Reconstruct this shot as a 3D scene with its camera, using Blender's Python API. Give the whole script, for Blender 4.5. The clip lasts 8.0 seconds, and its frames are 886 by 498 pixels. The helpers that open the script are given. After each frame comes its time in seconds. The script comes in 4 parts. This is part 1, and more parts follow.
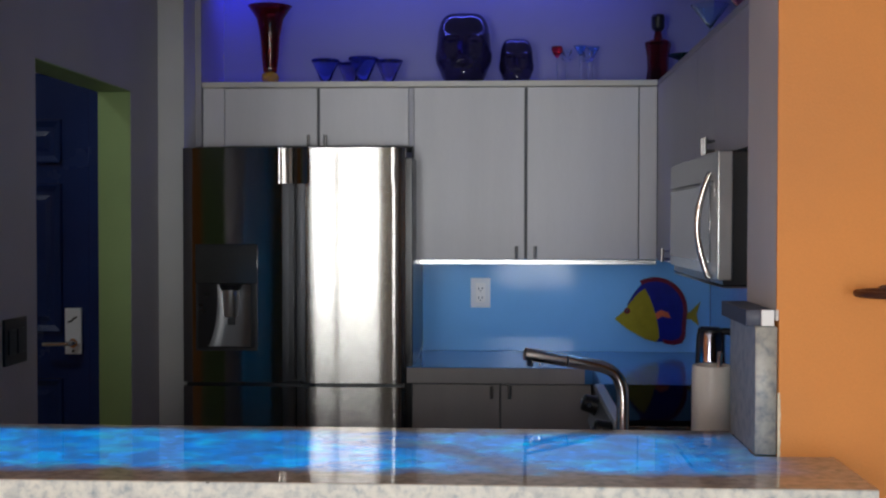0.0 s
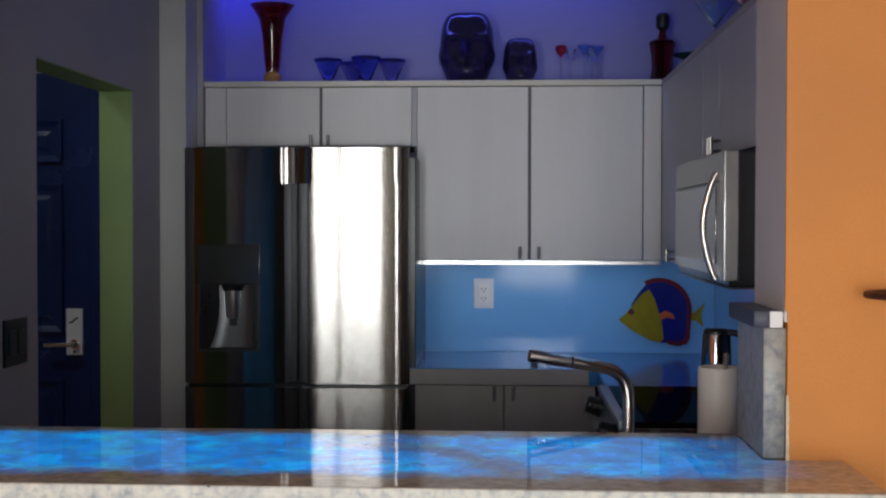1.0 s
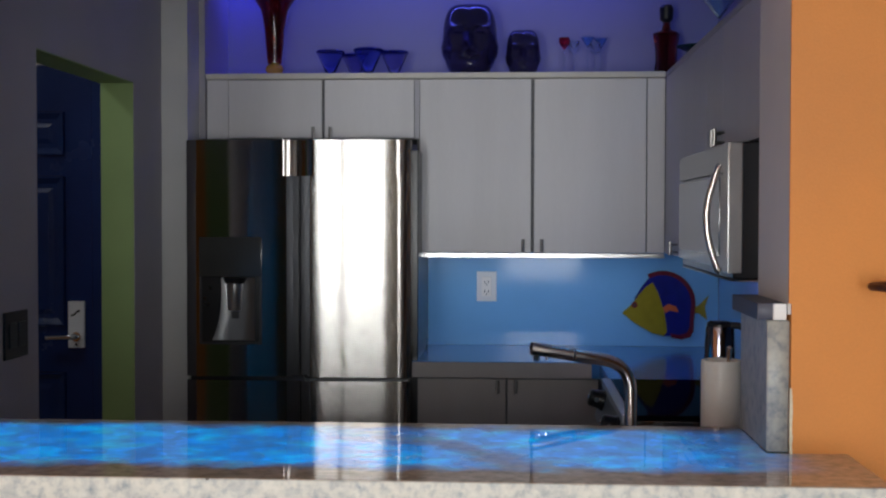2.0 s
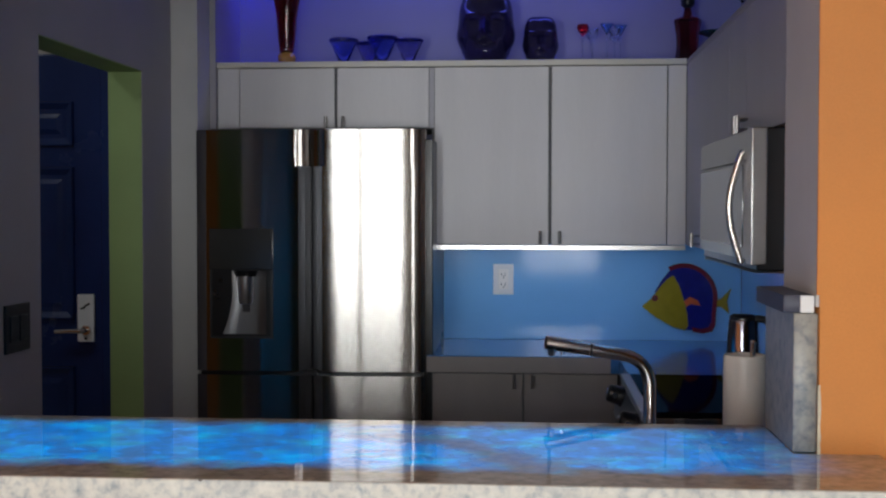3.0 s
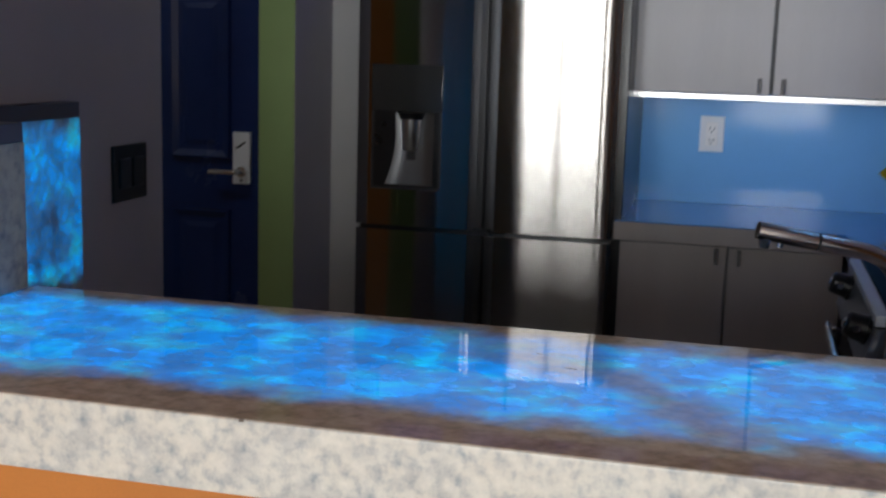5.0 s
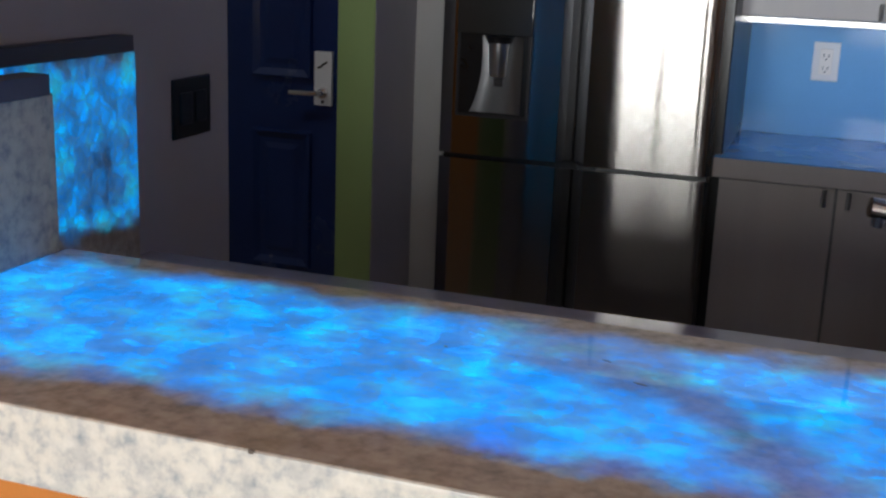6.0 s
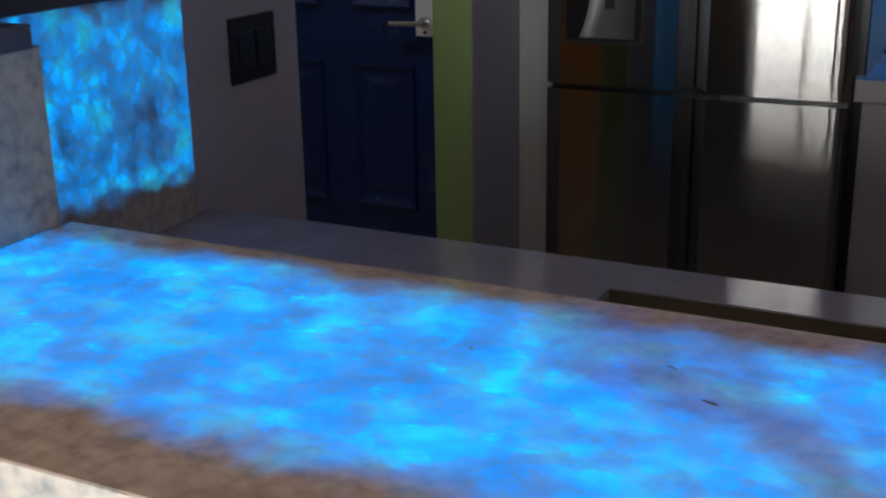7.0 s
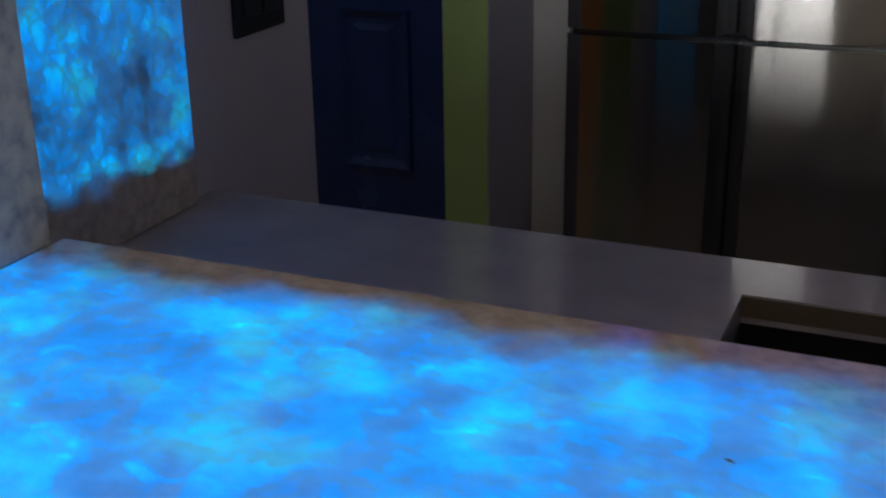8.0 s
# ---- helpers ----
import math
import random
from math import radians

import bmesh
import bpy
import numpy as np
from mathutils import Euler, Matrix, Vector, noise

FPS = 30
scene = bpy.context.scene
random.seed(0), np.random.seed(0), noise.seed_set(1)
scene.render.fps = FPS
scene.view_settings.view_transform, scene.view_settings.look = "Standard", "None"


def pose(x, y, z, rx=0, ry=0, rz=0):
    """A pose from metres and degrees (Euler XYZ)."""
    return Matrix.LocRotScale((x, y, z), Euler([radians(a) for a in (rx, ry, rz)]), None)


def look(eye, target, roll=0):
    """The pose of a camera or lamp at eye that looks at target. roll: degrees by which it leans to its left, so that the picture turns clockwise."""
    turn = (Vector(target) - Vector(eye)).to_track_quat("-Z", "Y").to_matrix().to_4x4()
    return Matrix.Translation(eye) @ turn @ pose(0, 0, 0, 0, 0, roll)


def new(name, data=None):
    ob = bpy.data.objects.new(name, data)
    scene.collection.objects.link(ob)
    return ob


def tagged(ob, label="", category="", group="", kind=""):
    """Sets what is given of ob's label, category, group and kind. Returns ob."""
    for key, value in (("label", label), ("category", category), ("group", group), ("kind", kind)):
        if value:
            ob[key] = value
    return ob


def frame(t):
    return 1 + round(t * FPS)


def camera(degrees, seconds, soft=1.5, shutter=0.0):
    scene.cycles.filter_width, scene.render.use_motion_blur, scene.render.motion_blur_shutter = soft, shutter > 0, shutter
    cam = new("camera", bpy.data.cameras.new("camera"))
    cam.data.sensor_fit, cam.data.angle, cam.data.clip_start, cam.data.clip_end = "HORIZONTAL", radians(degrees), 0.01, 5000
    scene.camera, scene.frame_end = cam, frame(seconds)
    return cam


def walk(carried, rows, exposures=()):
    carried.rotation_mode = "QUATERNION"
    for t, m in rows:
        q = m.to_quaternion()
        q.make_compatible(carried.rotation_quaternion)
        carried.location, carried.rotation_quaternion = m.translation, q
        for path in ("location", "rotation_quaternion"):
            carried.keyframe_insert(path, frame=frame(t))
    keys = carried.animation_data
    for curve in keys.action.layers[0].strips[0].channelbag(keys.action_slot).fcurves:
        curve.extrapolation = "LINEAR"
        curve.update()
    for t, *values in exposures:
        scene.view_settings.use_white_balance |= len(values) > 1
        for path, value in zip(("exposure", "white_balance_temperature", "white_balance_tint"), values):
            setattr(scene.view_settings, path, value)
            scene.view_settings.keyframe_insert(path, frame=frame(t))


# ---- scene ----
cam = camera(40.8, 8.0, soft=2.2, shutter=0.5)
PATH = [  # seconds, place, pitch, roll, yaw
    (0.0, 0.257, -0.161, 1.510, -1.277, -0.056, 3.060),
    (0.5, 0.253, -0.149, 1.512, -1.274, -0.066, 3.092),
    (1.0, 0.252, -0.134, 1.510, -1.265, -0.070, 3.170),
    (2.5, 0.263, -0.082, 1.501, -1.760, -0.100, 3.666),
    (3.0, 0.274, -0.005, 1.493, -1.840, -0.030, 4.379),
    (3.5, 0.291, 0.122, 1.476, -1.614, 0.100, 5.810),
    (4.0, 0.274, 0.285, 1.446, -0.746, -0.403, 7.436),
    (4.2, 0.265, 0.362, 1.436, -1.330, -0.640, 8.640),
    (4.3, 0.262, 0.405, 1.428, -1.900, -0.800, 9.290),
    (4.5, 0.254, 0.499, 1.436, -4.462, -1.180, 10.850),
    (4.7, 0.246, 0.578, 1.436, -6.540, -1.390, 12.220),
    (5.0, 0.275, 0.628, 1.485, -9.630, -1.690, 14.488),
    (5.2, 0.292, 0.652, 1.523, -11.120, -1.732, 16.050),
    (6.3, 0.263, 0.950, 1.558, -15.703, -1.600, 21.167),
    (6.5, 0.271, 1.018, 1.551, -16.492, -0.804, 22.650),
    (6.8, 0.288, 1.115, 1.544, -17.570, 0.430, 24.900),
    (7.0, 0.288, 1.170, 1.539, -18.336, 0.980, 26.180),
    (7.5, 0.135, 1.340, 1.501, -19.777, 1.319, 26.017),
    (8.0, -0.072, 1.472, 1.481, -21.168, 0.906, 23.186),
]
walk(cam, [(t, pose(x, y, z, 90 + pitch, roll, yaw)) for t, x, y, z, pitch, roll, yaw in PATH],
     [(0.0, -0.1), (4.6, -0.06), (6.3, 0.36), (7.4, 0.42), (8.0, 0.22)])

# ---- plan, in metres ----
WEST, EAST, NORTH = -1.173, 1.183, 5.266       # kitchen wall faces
BAR_F, BAR_B, BAR_Z = 1.781, 2.317, 1.08       # bar top
SINK_Z, SINK_EDGE = 0.865, 3.044               # lower worktop behind the bar
TOP_Z, TOP_EDGE = 0.925, 4.64                  # worktop along the far wall
CAB_Y, CAB_Z0, CAB_Z1 = 4.871, 1.355, 2.082    # wall cabinets
FR_Y = 4.6                                     # fridge door front
ROOM_S, ROOM_W, ROOM_E, CEIL = -4.6, -3.6, 3.2, 2.75

# ---- world and lights ----
world = bpy.data.worlds.new("sky")
scene.world = world
world.use_nodes = True
sky = world.node_tree.nodes.new("ShaderNodeTexSky")
sky.sky_type, sky.sun_disc, sky.sun_elevation, sky.sun_rotation = "NISHITA", False, radians(35), radians(170)
world.node_tree.links.new(sky.outputs[0], world.node_tree.nodes["Background"].inputs[0])
world.node_tree.nodes["Background"].inputs[1].default_value = 0.1


def area(name, m, w, h, power, colour, spread=180):
    lamp = bpy.data.lights.new(name, "AREA")
    lamp.shape, lamp.size, lamp.size_y, lamp.energy, lamp.color, lamp.spread = "RECTANGLE", w, h, power, colour, radians(spread)
    ob = new(name, lamp)
    ob.matrix_world = m
    return ob


WIN = (-2.05, -0.82, 0.06, 2.48)                # glass door behind the camera: x from, x to, z from, z to
WIN_FILL = (0.15, 1.55, 0.06, 2.48)                # added second opening beside it, there only to give more light
# first lamp is the glass door's daylight, second is added fill
for (xa, xb, lo, hi), power in ((WIN, 160), (WIN_FILL, 140)):
    area("daylight_door_and_fill", look(((xa + xb) / 2, ROOM_S - 0.06, (lo + hi) / 2), ((xa + xb) / 2, 0, (lo + hi) / 2)), xb - xa, hi - lo, power, (0.93, 0.97, 1.0))
area("led_strip_at_ceiling", look((-0.05, 5.12, CEIL - 0.02), (-0.05, 5.2, 0)), 1.8, 0.04, 2.9, (0.11, 0.13, 1.0))
area("led_strip_in_corner", look((-0.98, 5.2, CEIL - 0.02), (-1.02, 5.22, 0)), 0.05, 0.08, 0.6, (0.02, 0.015, 1.0), 90)
area("led_strip_over_side_cabinets", look((1.1, 3.9, CEIL - 0.02), (1.1, 3.9, 0)), 0.04, 1.6, 0.8, (0.15, 0.45, 1.0))
area("entry_ceiling_lamp", look((-2.0, 3.7, CEIL - 0.02), (-2.0, 3.75, 0)), 0.3, 0.3, 4.2, (0.88, 0.95, 1.0))
area("led_strip_under_cabinets", look((0.37, CAB_Y + 0.05, CAB_Z0 - 0.004), (0.37, CAB_Y + 0.12, 0.9)), 0.95, 0.02, 0.9, (0.58, 0.70, 1.0))
area("led_strip_in_corner_cabinet", look((1.02, 4.45, CAB_Z0 - 0.004), (1.06, 4.45, 0.9)), 0.02, 0.8, 0.55, (0.30, 0.32, 1.0))


# ---- materials ----
def nodes_of(name):
    m = bpy.data.materials.new(name)
    m.use_nodes = True
    return m, m.node_tree.nodes, m.node_tree.links, m.node_tree.nodes["Principled BSDF"]


def noise_at(n, l, scale, detail=4, stretch=(1, 1, 1), rough=0.55, distort=0.0):
    geo = n.new("ShaderNodeNewGeometry")
    mp = n.new("ShaderNodeMapping")
    mp.inputs["Scale"].default_value = stretch
    l.new(geo.outputs["Position"], mp.inputs[0])
    tex = n.new("ShaderNodeTexNoise")
    tex.inputs["Scale"].default_value, tex.inputs["Detail"].default_value = scale, detail
    tex.inputs["Roughness"].default_value, tex.inputs["Distortion"].default_value = rough, distort
    l.new(mp.outputs[0], tex.inputs["Vector"])
    return tex


def ramp(n, l, source, stops):
    r = n.new("ShaderNodeValToRGB")
    while len(r.color_ramp.elements) < len(stops):
        r.color_ramp.elements.new(0.5)
    for e, (p, c) in zip(r.color_ramp.elements, stops):
        e.position, e.color = p, (*c, 1) if len(c) == 3 else c
    l.new(source, r.inputs[0])
    return r


def surface(name, colour, rough=0.6, metal=0.0, vary=0.08, scale=3.0, grain=120.0, bump=0.05, stretch=(1, 1, 1), coat=0.0, rough_vary=0.08):
    """Paint, laminate, metal: a colour that drifts softly, with a fine relief."""
    m, n, l, b = nodes_of(name)
    big = noise_at(n, l, scale, 5, stretch)
    fine = noise_at(n, l, grain, 3, stretch)
    dark = tuple(c * (1 - vary) for c in colour)
    light = tuple(min(1, c * (1 + vary)) for c in colour)
    r = ramp(n, l, big.outputs["Fac"], [(0.3, dark), (0.7, light)])
    mix = n.new("ShaderNodeMix")
    mix.data_type, mix.blend_type = "RGBA", "MULTIPLY"
    mix.inputs["Factor"].default_value = min(1.0, vary * 1.5)
    l.new(r.outputs[0], mix.inputs["A"])
    l.new(fine.outputs["Fac"], mix.inputs["B"])
    l.new(mix.outputs["Result"], b.inputs["Base Color"])
    mr = n.new("ShaderNodeMapRange")
    mr.inputs["To Min"].default_value, mr.inputs["To Max"].default_value = max(0.02, rough - rough_vary), min(1, rough + rough_vary)
    l.new(big.outputs["Fac"], mr.inputs["Value"])
    l.new(mr.outputs[0], b.inputs["Roughness"])
    b.inputs["Metallic"].default_value = metal
    b.inputs["Coat Weight"].default_value = coat
    b.inputs["Coat Roughness"].default_value = 0.06
    if bump:
        bp = n.new("ShaderNodeBump")
        bp.inputs["Strength"].default_value, bp.inputs["Distance"].default_value = bump, 0.002
        l.new(fine.outputs["Fac"], bp.inputs["Height"])
        l.new(bp.outputs[0], b.inputs["Normal"])
    return m


def tinted_glass(name, colour, rough=0.03):
    m, n, l, b = nodes_of(name)
    b.inputs["Base Color"].default_value = (*colour, 1)
    b.inputs["Roughness"].default_value, b.inputs["Transmission Weight"].default_value, b.inputs["IOR"].default_value = rough, 1.0, 1.46
    return m


def stone(name, lit=None, power=0.0, edge=None, dim=0.85, cells=0.95, haze=0.88, pale=1.0, seam=None):
    """Onyx with cloudy grey-blue blotches and brown veins. Lit: LED colours (deep, bright) shine through its pale parts; edge: the lit panel's
    rectangle behind it, as rows of (axis, from, to, fade at from, fade at to)."""
    m, n, l, b = nodes_of(name)
    blot = noise_at(n, l, 55, 3, rough=0.55, distort=0.1)
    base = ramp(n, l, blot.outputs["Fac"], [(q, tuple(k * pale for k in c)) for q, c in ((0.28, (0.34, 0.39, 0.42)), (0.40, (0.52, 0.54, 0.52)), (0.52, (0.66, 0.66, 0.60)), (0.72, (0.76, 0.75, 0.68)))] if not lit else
                [(0.28, (0.29, 0.27, 0.24)), (0.42, (0.38, 0.34, 0.295)), (0.55, (0.45, 0.40, 0.345)), (0.72, (0.51, 0.46, 0.40))])
    if not lit:
        big = noise_at(n, l, 17, 5, rough=0.6, distort=0.3)
        spread = ramp(n, l, big.outputs["Fac"], [(0.36, (0.58, 0.64, 0.74)), (0.47, (0.93, 0.95, 0.98)), (0.56, (1, 1, 1))])
        both = n.new("ShaderNodeMix")
        both.data_type, both.blend_type = "RGBA", "MULTIPLY"
        both.inputs["Factor"].default_value = 0.5
        l.new(base.outputs[0], both.inputs["A"])
        l.new(spread.outputs[0], both.inputs["B"])
    vein = noise_at(n, l, 5, 8, (1, 1.8, 1.3), 0.65, 0.5)
    brown = ramp(n, l, vein.outputs["Fac"], [(0.40, (0, 0, 0)), (0.48, (1, 1, 1)), (0.56, (0, 0, 0))])
    mix = n.new("ShaderNodeMix")
    mix.data_type = "RGBA"
    half = n.new("ShaderNodeMath")
    half.operation = "MULTIPLY"
    half.inputs[1].default_value = 0.22 if lit else 0.06
    l.new(brown.outputs[0], half.inputs[0])
    l.new(half.outputs[0], mix.inputs["Factor"])
    l.new(base.outputs[0] if lit else both.outputs["Result"], mix.inputs["A"])
    mix.inputs["B"].default_value = (0.27, 0.20, 0.13, 1)
    l.new(mix.outputs["Result"], b.inputs["Base Color"])
    b.inputs["Roughness"].default_value, b.inputs["Specular IOR Level"].default_value = (0.3 if lit else 0.38), (0.0 if lit else 0.5)
    if lit:
        b.inputs["Coat Weight"].default_value, b.inputs["Coat Roughness"].default_value, b.inputs["Coat IOR"].default_value = 1.0, 0.025, 1.5
    bp = n.new("ShaderNodeBump")
    bp.inputs["Strength"].default_value, bp.inputs["Distance"].default_value = (0.012 if lit else 0.05), 0.002
    l.new(blot.outputs["Fac"], bp.inputs["Height"])
    l.new(bp.outputs[0], b.inputs["Normal"])
    if lit:
        cloud = noise_at(n, l, 15, 7, (0.9, 1.1, 1.0), 0.52, 0.15)
        deep, mid, bright = lit
        colour = ramp(n, l, cloud.outputs["Fac"], [(0.30, tuple(c * dim for c in deep)), (0.40, deep), (0.50, mid), (0.64, bright), (0.73, (0.0, min(1.0, bright[1] * 1.15), 1.0))])
        l.new(colour.outputs[0], b.inputs["Emission Color"])
        geo = n.new("ShaderNodeNewGeometry")
        xyz = n.new("ShaderNodeSeparateXYZ")
        l.new(geo.outputs["Position"], xyz.inputs[0])
        wob = noise_at(n, l, 9, 6, rough=0.6)
        glow = None
        for axis, lo, hi, soft, soft_hi in edge:
            add = n.new("ShaderNodeMath")
            add.operation = "MULTIPLY_ADD"
            add.inputs[1].default_value = 0.14
            l.new(wob.outputs["Fac"], add.inputs[0])
            l.new(xyz.outputs[axis], add.inputs[2])
            for a, c in ((lo + 0.07, lo + 0.07 + soft), (hi + 0.07, hi + 0.07 - soft_hi)):
                mr = n.new("ShaderNodeMapRange")
                mr.interpolation_type = "SMOOTHSTEP"
                mr.inputs["From Min"].default_value, mr.inputs["From Max"].default_value = min(a, c), max(a, c)
                mr.inputs["To Min"].default_value, mr.inputs["To Max"].default_value = (0, 1) if c > a else (1, 0)
                l.new(add.outputs[0], mr.inputs["Value"])
                if glow is None:
                    glow = mr.outputs[0]
                else:
                    mul = n.new("ShaderNodeMath")
                    mul.operation = "MULTIPLY"
                    l.new(glow, mul.inputs[0])
                    l.new(mr.outputs[0], mul.inputs[1])
                    glow = mul.outputs[0]
        # brown veins and dull clouds let less light through
        block = ramp(n, l, vein.outputs["Fac"], [(0.42, (1, 1, 1)), (0.47, (0.82, 0.82, 0.82)), (0.52, (1, 1, 1))])
        dull = noise_at(n, l, 5.5, 5, rough=0.5, distort=0.2)
        pass_through = ramp(n, l, dull.outputs["Fac"], [(0.36, (haze, haze, haze)), (0.52, (1, 1, 1))])
        thin = n.new("ShaderNodeMath")
        thin.operation = "MULTIPLY"
        l.new(block.outputs[0], thin.inputs[0])
        l.new(pass_through.outputs[0], thin.inputs[1])
        if seam:
            # one broad brown vein across the slab: its unit normal in plan, its distance from the origin and its half width
            line = n.new("ShaderNodeVectorMath")
            line.operation = "DOT_PRODUCT"
            line.inputs[1].default_value = (seam[0], seam[1], 0)
            l.new(geo.outputs["Position"], line.inputs[0])
            bent_line = n.new("ShaderNodeMath")
            bent_line.operation = "MULTIPLY_ADD"
            bent_line.inputs[1].default_value = 0.22
            l.new(dull.outputs["Fac"], bent_line.inputs[0])
            l.new(line.outputs["Value"], bent_line.inputs[2])
            off = n.new("ShaderNodeMath")
            off.operation = "SUBTRACT"
            off.inputs[1].default_value = seam[2] + 0.11
            l.new(bent_line.outputs[0], off.inputs[0])
            away = n.new("ShaderNodeMath")
            away.operation = "ABSOLUTE"
            l.new(off.outputs[0], away.inputs[0])
            fade = n.new("ShaderNodeMapRange")
            fade.interpolation_type = "SMOOTHSTEP"
            fade.inputs["From Max"].default_value, fade.inputs["To Min"].default_value = seam[3], 0.35
            l.new(away.outputs[0], fade.inputs["Value"])
            crossed = n.new("ShaderNodeMath")
            crossed.operation = "MULTIPLY"
            l.new(thin.outputs[0], crossed.inputs[0])
            l.new(fade.outputs[0], crossed.inputs[1])
            thin = crossed
        mul = n.new("ShaderNodeMath")
        mul.operation = "MULTIPLY"
        l.new(glow, mul.inputs[0])
        l.new(thin.outputs[0], mul.inputs[1])
        warp = noise_at(n, l, 20, 3)
        geo2 = n.new("ShaderNodeNewGeometry")
        shift = n.new("ShaderNodeVectorMath")
        shift.operation = "MULTIPLY_ADD"
        shift.inputs[1].default_value = (0.07, 0.07, 0.07)
        l.new(warp.outputs["Color"], shift.inputs[0])
        l.new(geo2.outputs["Position"], shift.inputs[2])
        cell = n.new("ShaderNodeTexVoronoi")
        cell.feature = "DISTANCE_TO_EDGE"
        cell.inputs["Scale"].default_value = 27
        l.new(shift.outputs[0], cell.inputs["Vector"])
        crack = ramp(n, l, cell.outputs["Distance"], [(0.0, (cells, cells, cells)), (0.16, (1, 1, 1))])
        flake = n.new("ShaderNodeTexVoronoi")
        flake.feature = "SMOOTH_F1"
        flake.inputs["Scale"].default_value, flake.inputs["Smoothness"].default_value, flake.inputs["Detail"].default_value = 26, 0.35, 1.5
        l.new(shift.outputs[0], flake.inputs["Vector"])
        grain = ramp(n, l, flake.outputs["Color"], [(0.15, (0.86, 0.86, 0.86)), (0.7, (1.0, 1.0, 1.0)), (0.95, (1.35, 1.35, 1.35))])
        spark = noise_at(n, l, 34, 3, (0.8, 1.2, 1.0), 0.5, 0.6)
        glint = ramp(n, l, spark.outputs["Fac"], [(0.60, (0.0, 0.0, 0.0)), (0.74, (0.9, 0.9, 0.9))])
        grain_sum = n.new("ShaderNodeMath")
        l.new(grain.outputs[0], grain_sum.inputs[0])
        l.new(glint.outputs[0], grain_sum.inputs[1])
        flaky = n.new("ShaderNodeMath")
        flaky.operation = "MULTIPLY"
        l.new(crack.outputs[0], flaky.inputs[0])
        l.new(grain_sum.outputs[0], flaky.inputs[1])
        mul3 = n.new("ShaderNodeMath")
        mul3.operation = "MULTIPLY"
        l.new(mul.outputs[0], mul3.inputs[0])
        l.new(flaky.outputs[0], mul3.inputs[1])
        mul = mul3
        mul2 = n.new("ShaderNodeMath")
        mul2.operation = "MULTIPLY"
        mul2.inputs[1].default_value = power
        l.new(mul.outputs[0], mul2.inputs[0])
        l.new(mul2.outputs[0], b.inputs["Emission Strength"])
        clear = n.new("ShaderNodeMix")
        clear.data_type = "RGBA"
        share = n.new("ShaderNodeMath")
        share.operation, share.use_clamp = "MULTIPLY", True
        share.inputs[1].default_value = 0.8
        l.new(mul.outputs[0], share.inputs[0])
        l.new(share.outputs[0], clear.inputs["Factor"])
        l.new(mix.outputs["Result"], clear.inputs["A"])
        clear.inputs["B"].default_value = (0.055, 0.065, 0.08, 1)
        l.new(clear.outputs["Result"], b.inputs["Base Color"])
    return m


AZURE = ((0.0, 0.22, 0.70), (0.0, 0.30, 0.95), (0.0, 0.56, 1.0))
M_GREY = surface("lavender_grey_paint", (0.41, 0.39, 0.425), 0.55, vary=0.06, bump=0.15, grain=300)
M_GREYW = surface("warm_grey_paint", (0.61, 0.60, 0.58), 0.55, vary=0.06, bump=0.15, grain=300)
M_BACK = surface("pale_lilac_paint", (0.25, 0.25, 0.42), 0.6, vary=0.05, bump=0.12, grain=300)
M_ORANGE = surface("orange_paint", (0.65, 0.243, 0.047), 0.6, vary=0.08, scale=2.2, bump=0.25, grain=220)
M_GREEN = surface("green_paint", (0.27, 0.38, 0.145), 0.55, vary=0.08, bump=0.15, grain=280)
M_BEIGE = surface("beige_paint", (0.62, 0.58, 0.52), 0.6, vary=0.06)
M_CEIL = surface("white_ceiling_paint", (0.75, 0.74, 0.72), 0.8, vary=0.04)
M_FLOOR = surface("brown_floor_tile", (0.50, 0.40, 0.31), 0.2, vary=0.25, scale=6)
M_CAB = surface("white_laminate", (0.80, 0.775, 0.78), 0.5, vary=0.05, scale=2, grain=90, stretch=(3, 3, 0.25), bump=0.03)
# the white laminate again, darkened for shade on the side fronts
M_CABSIDE = surface("shaded_white_laminate", (0.52, 0.505, 0.55), 0.5, vary=0.05, scale=2, grain=90, stretch=(3, 3, 0.25), bump=0.03)
M_BASE = surface("taupe_laminate", (0.34, 0.30, 0.285), 0.4, vary=0.08, scale=2, stretch=(3, 3, 0.25), bump=0.03)
M_GAP = surface("dark_cabinet_joint", (0.17, 0.17, 0.175), 0.7)
M_EDGE = surface("cream_shelf_edge", (0.72, 0.68, 0.60), 0.4, vary=0.06)
M_FILLER = surface("cream_filler", (0.70, 0.62, 0.44), 0.6, vary=0.12, scale=60)
M_ALU = surface("brushed_aluminium", (0.62, 0.62, 0.62), 0.28, 1.0, vary=0.06, stretch=(0.2, 4, 4))
M_STEEL = surface("brushed_stainless_steel", (0.33, 0.312, 0.29), 0.045, 1.0, vary=0.04, scale=2.5, grain=60, stretch=(4, 4, 0.12), bump=0, rough_vary=0.015)
M_MWSTEEL = surface("satin_stainless_steel", (0.46, 0.45, 0.44), 0.36, 1.0, vary=0.06, scale=2.5, grain=260, stretch=(4, 0.12, 4), bump=0.01)
M_LOCK = surface("satin_lock_metal", (0.92, 0.92, 0.94), 0.35, 0.0, vary=0.04)


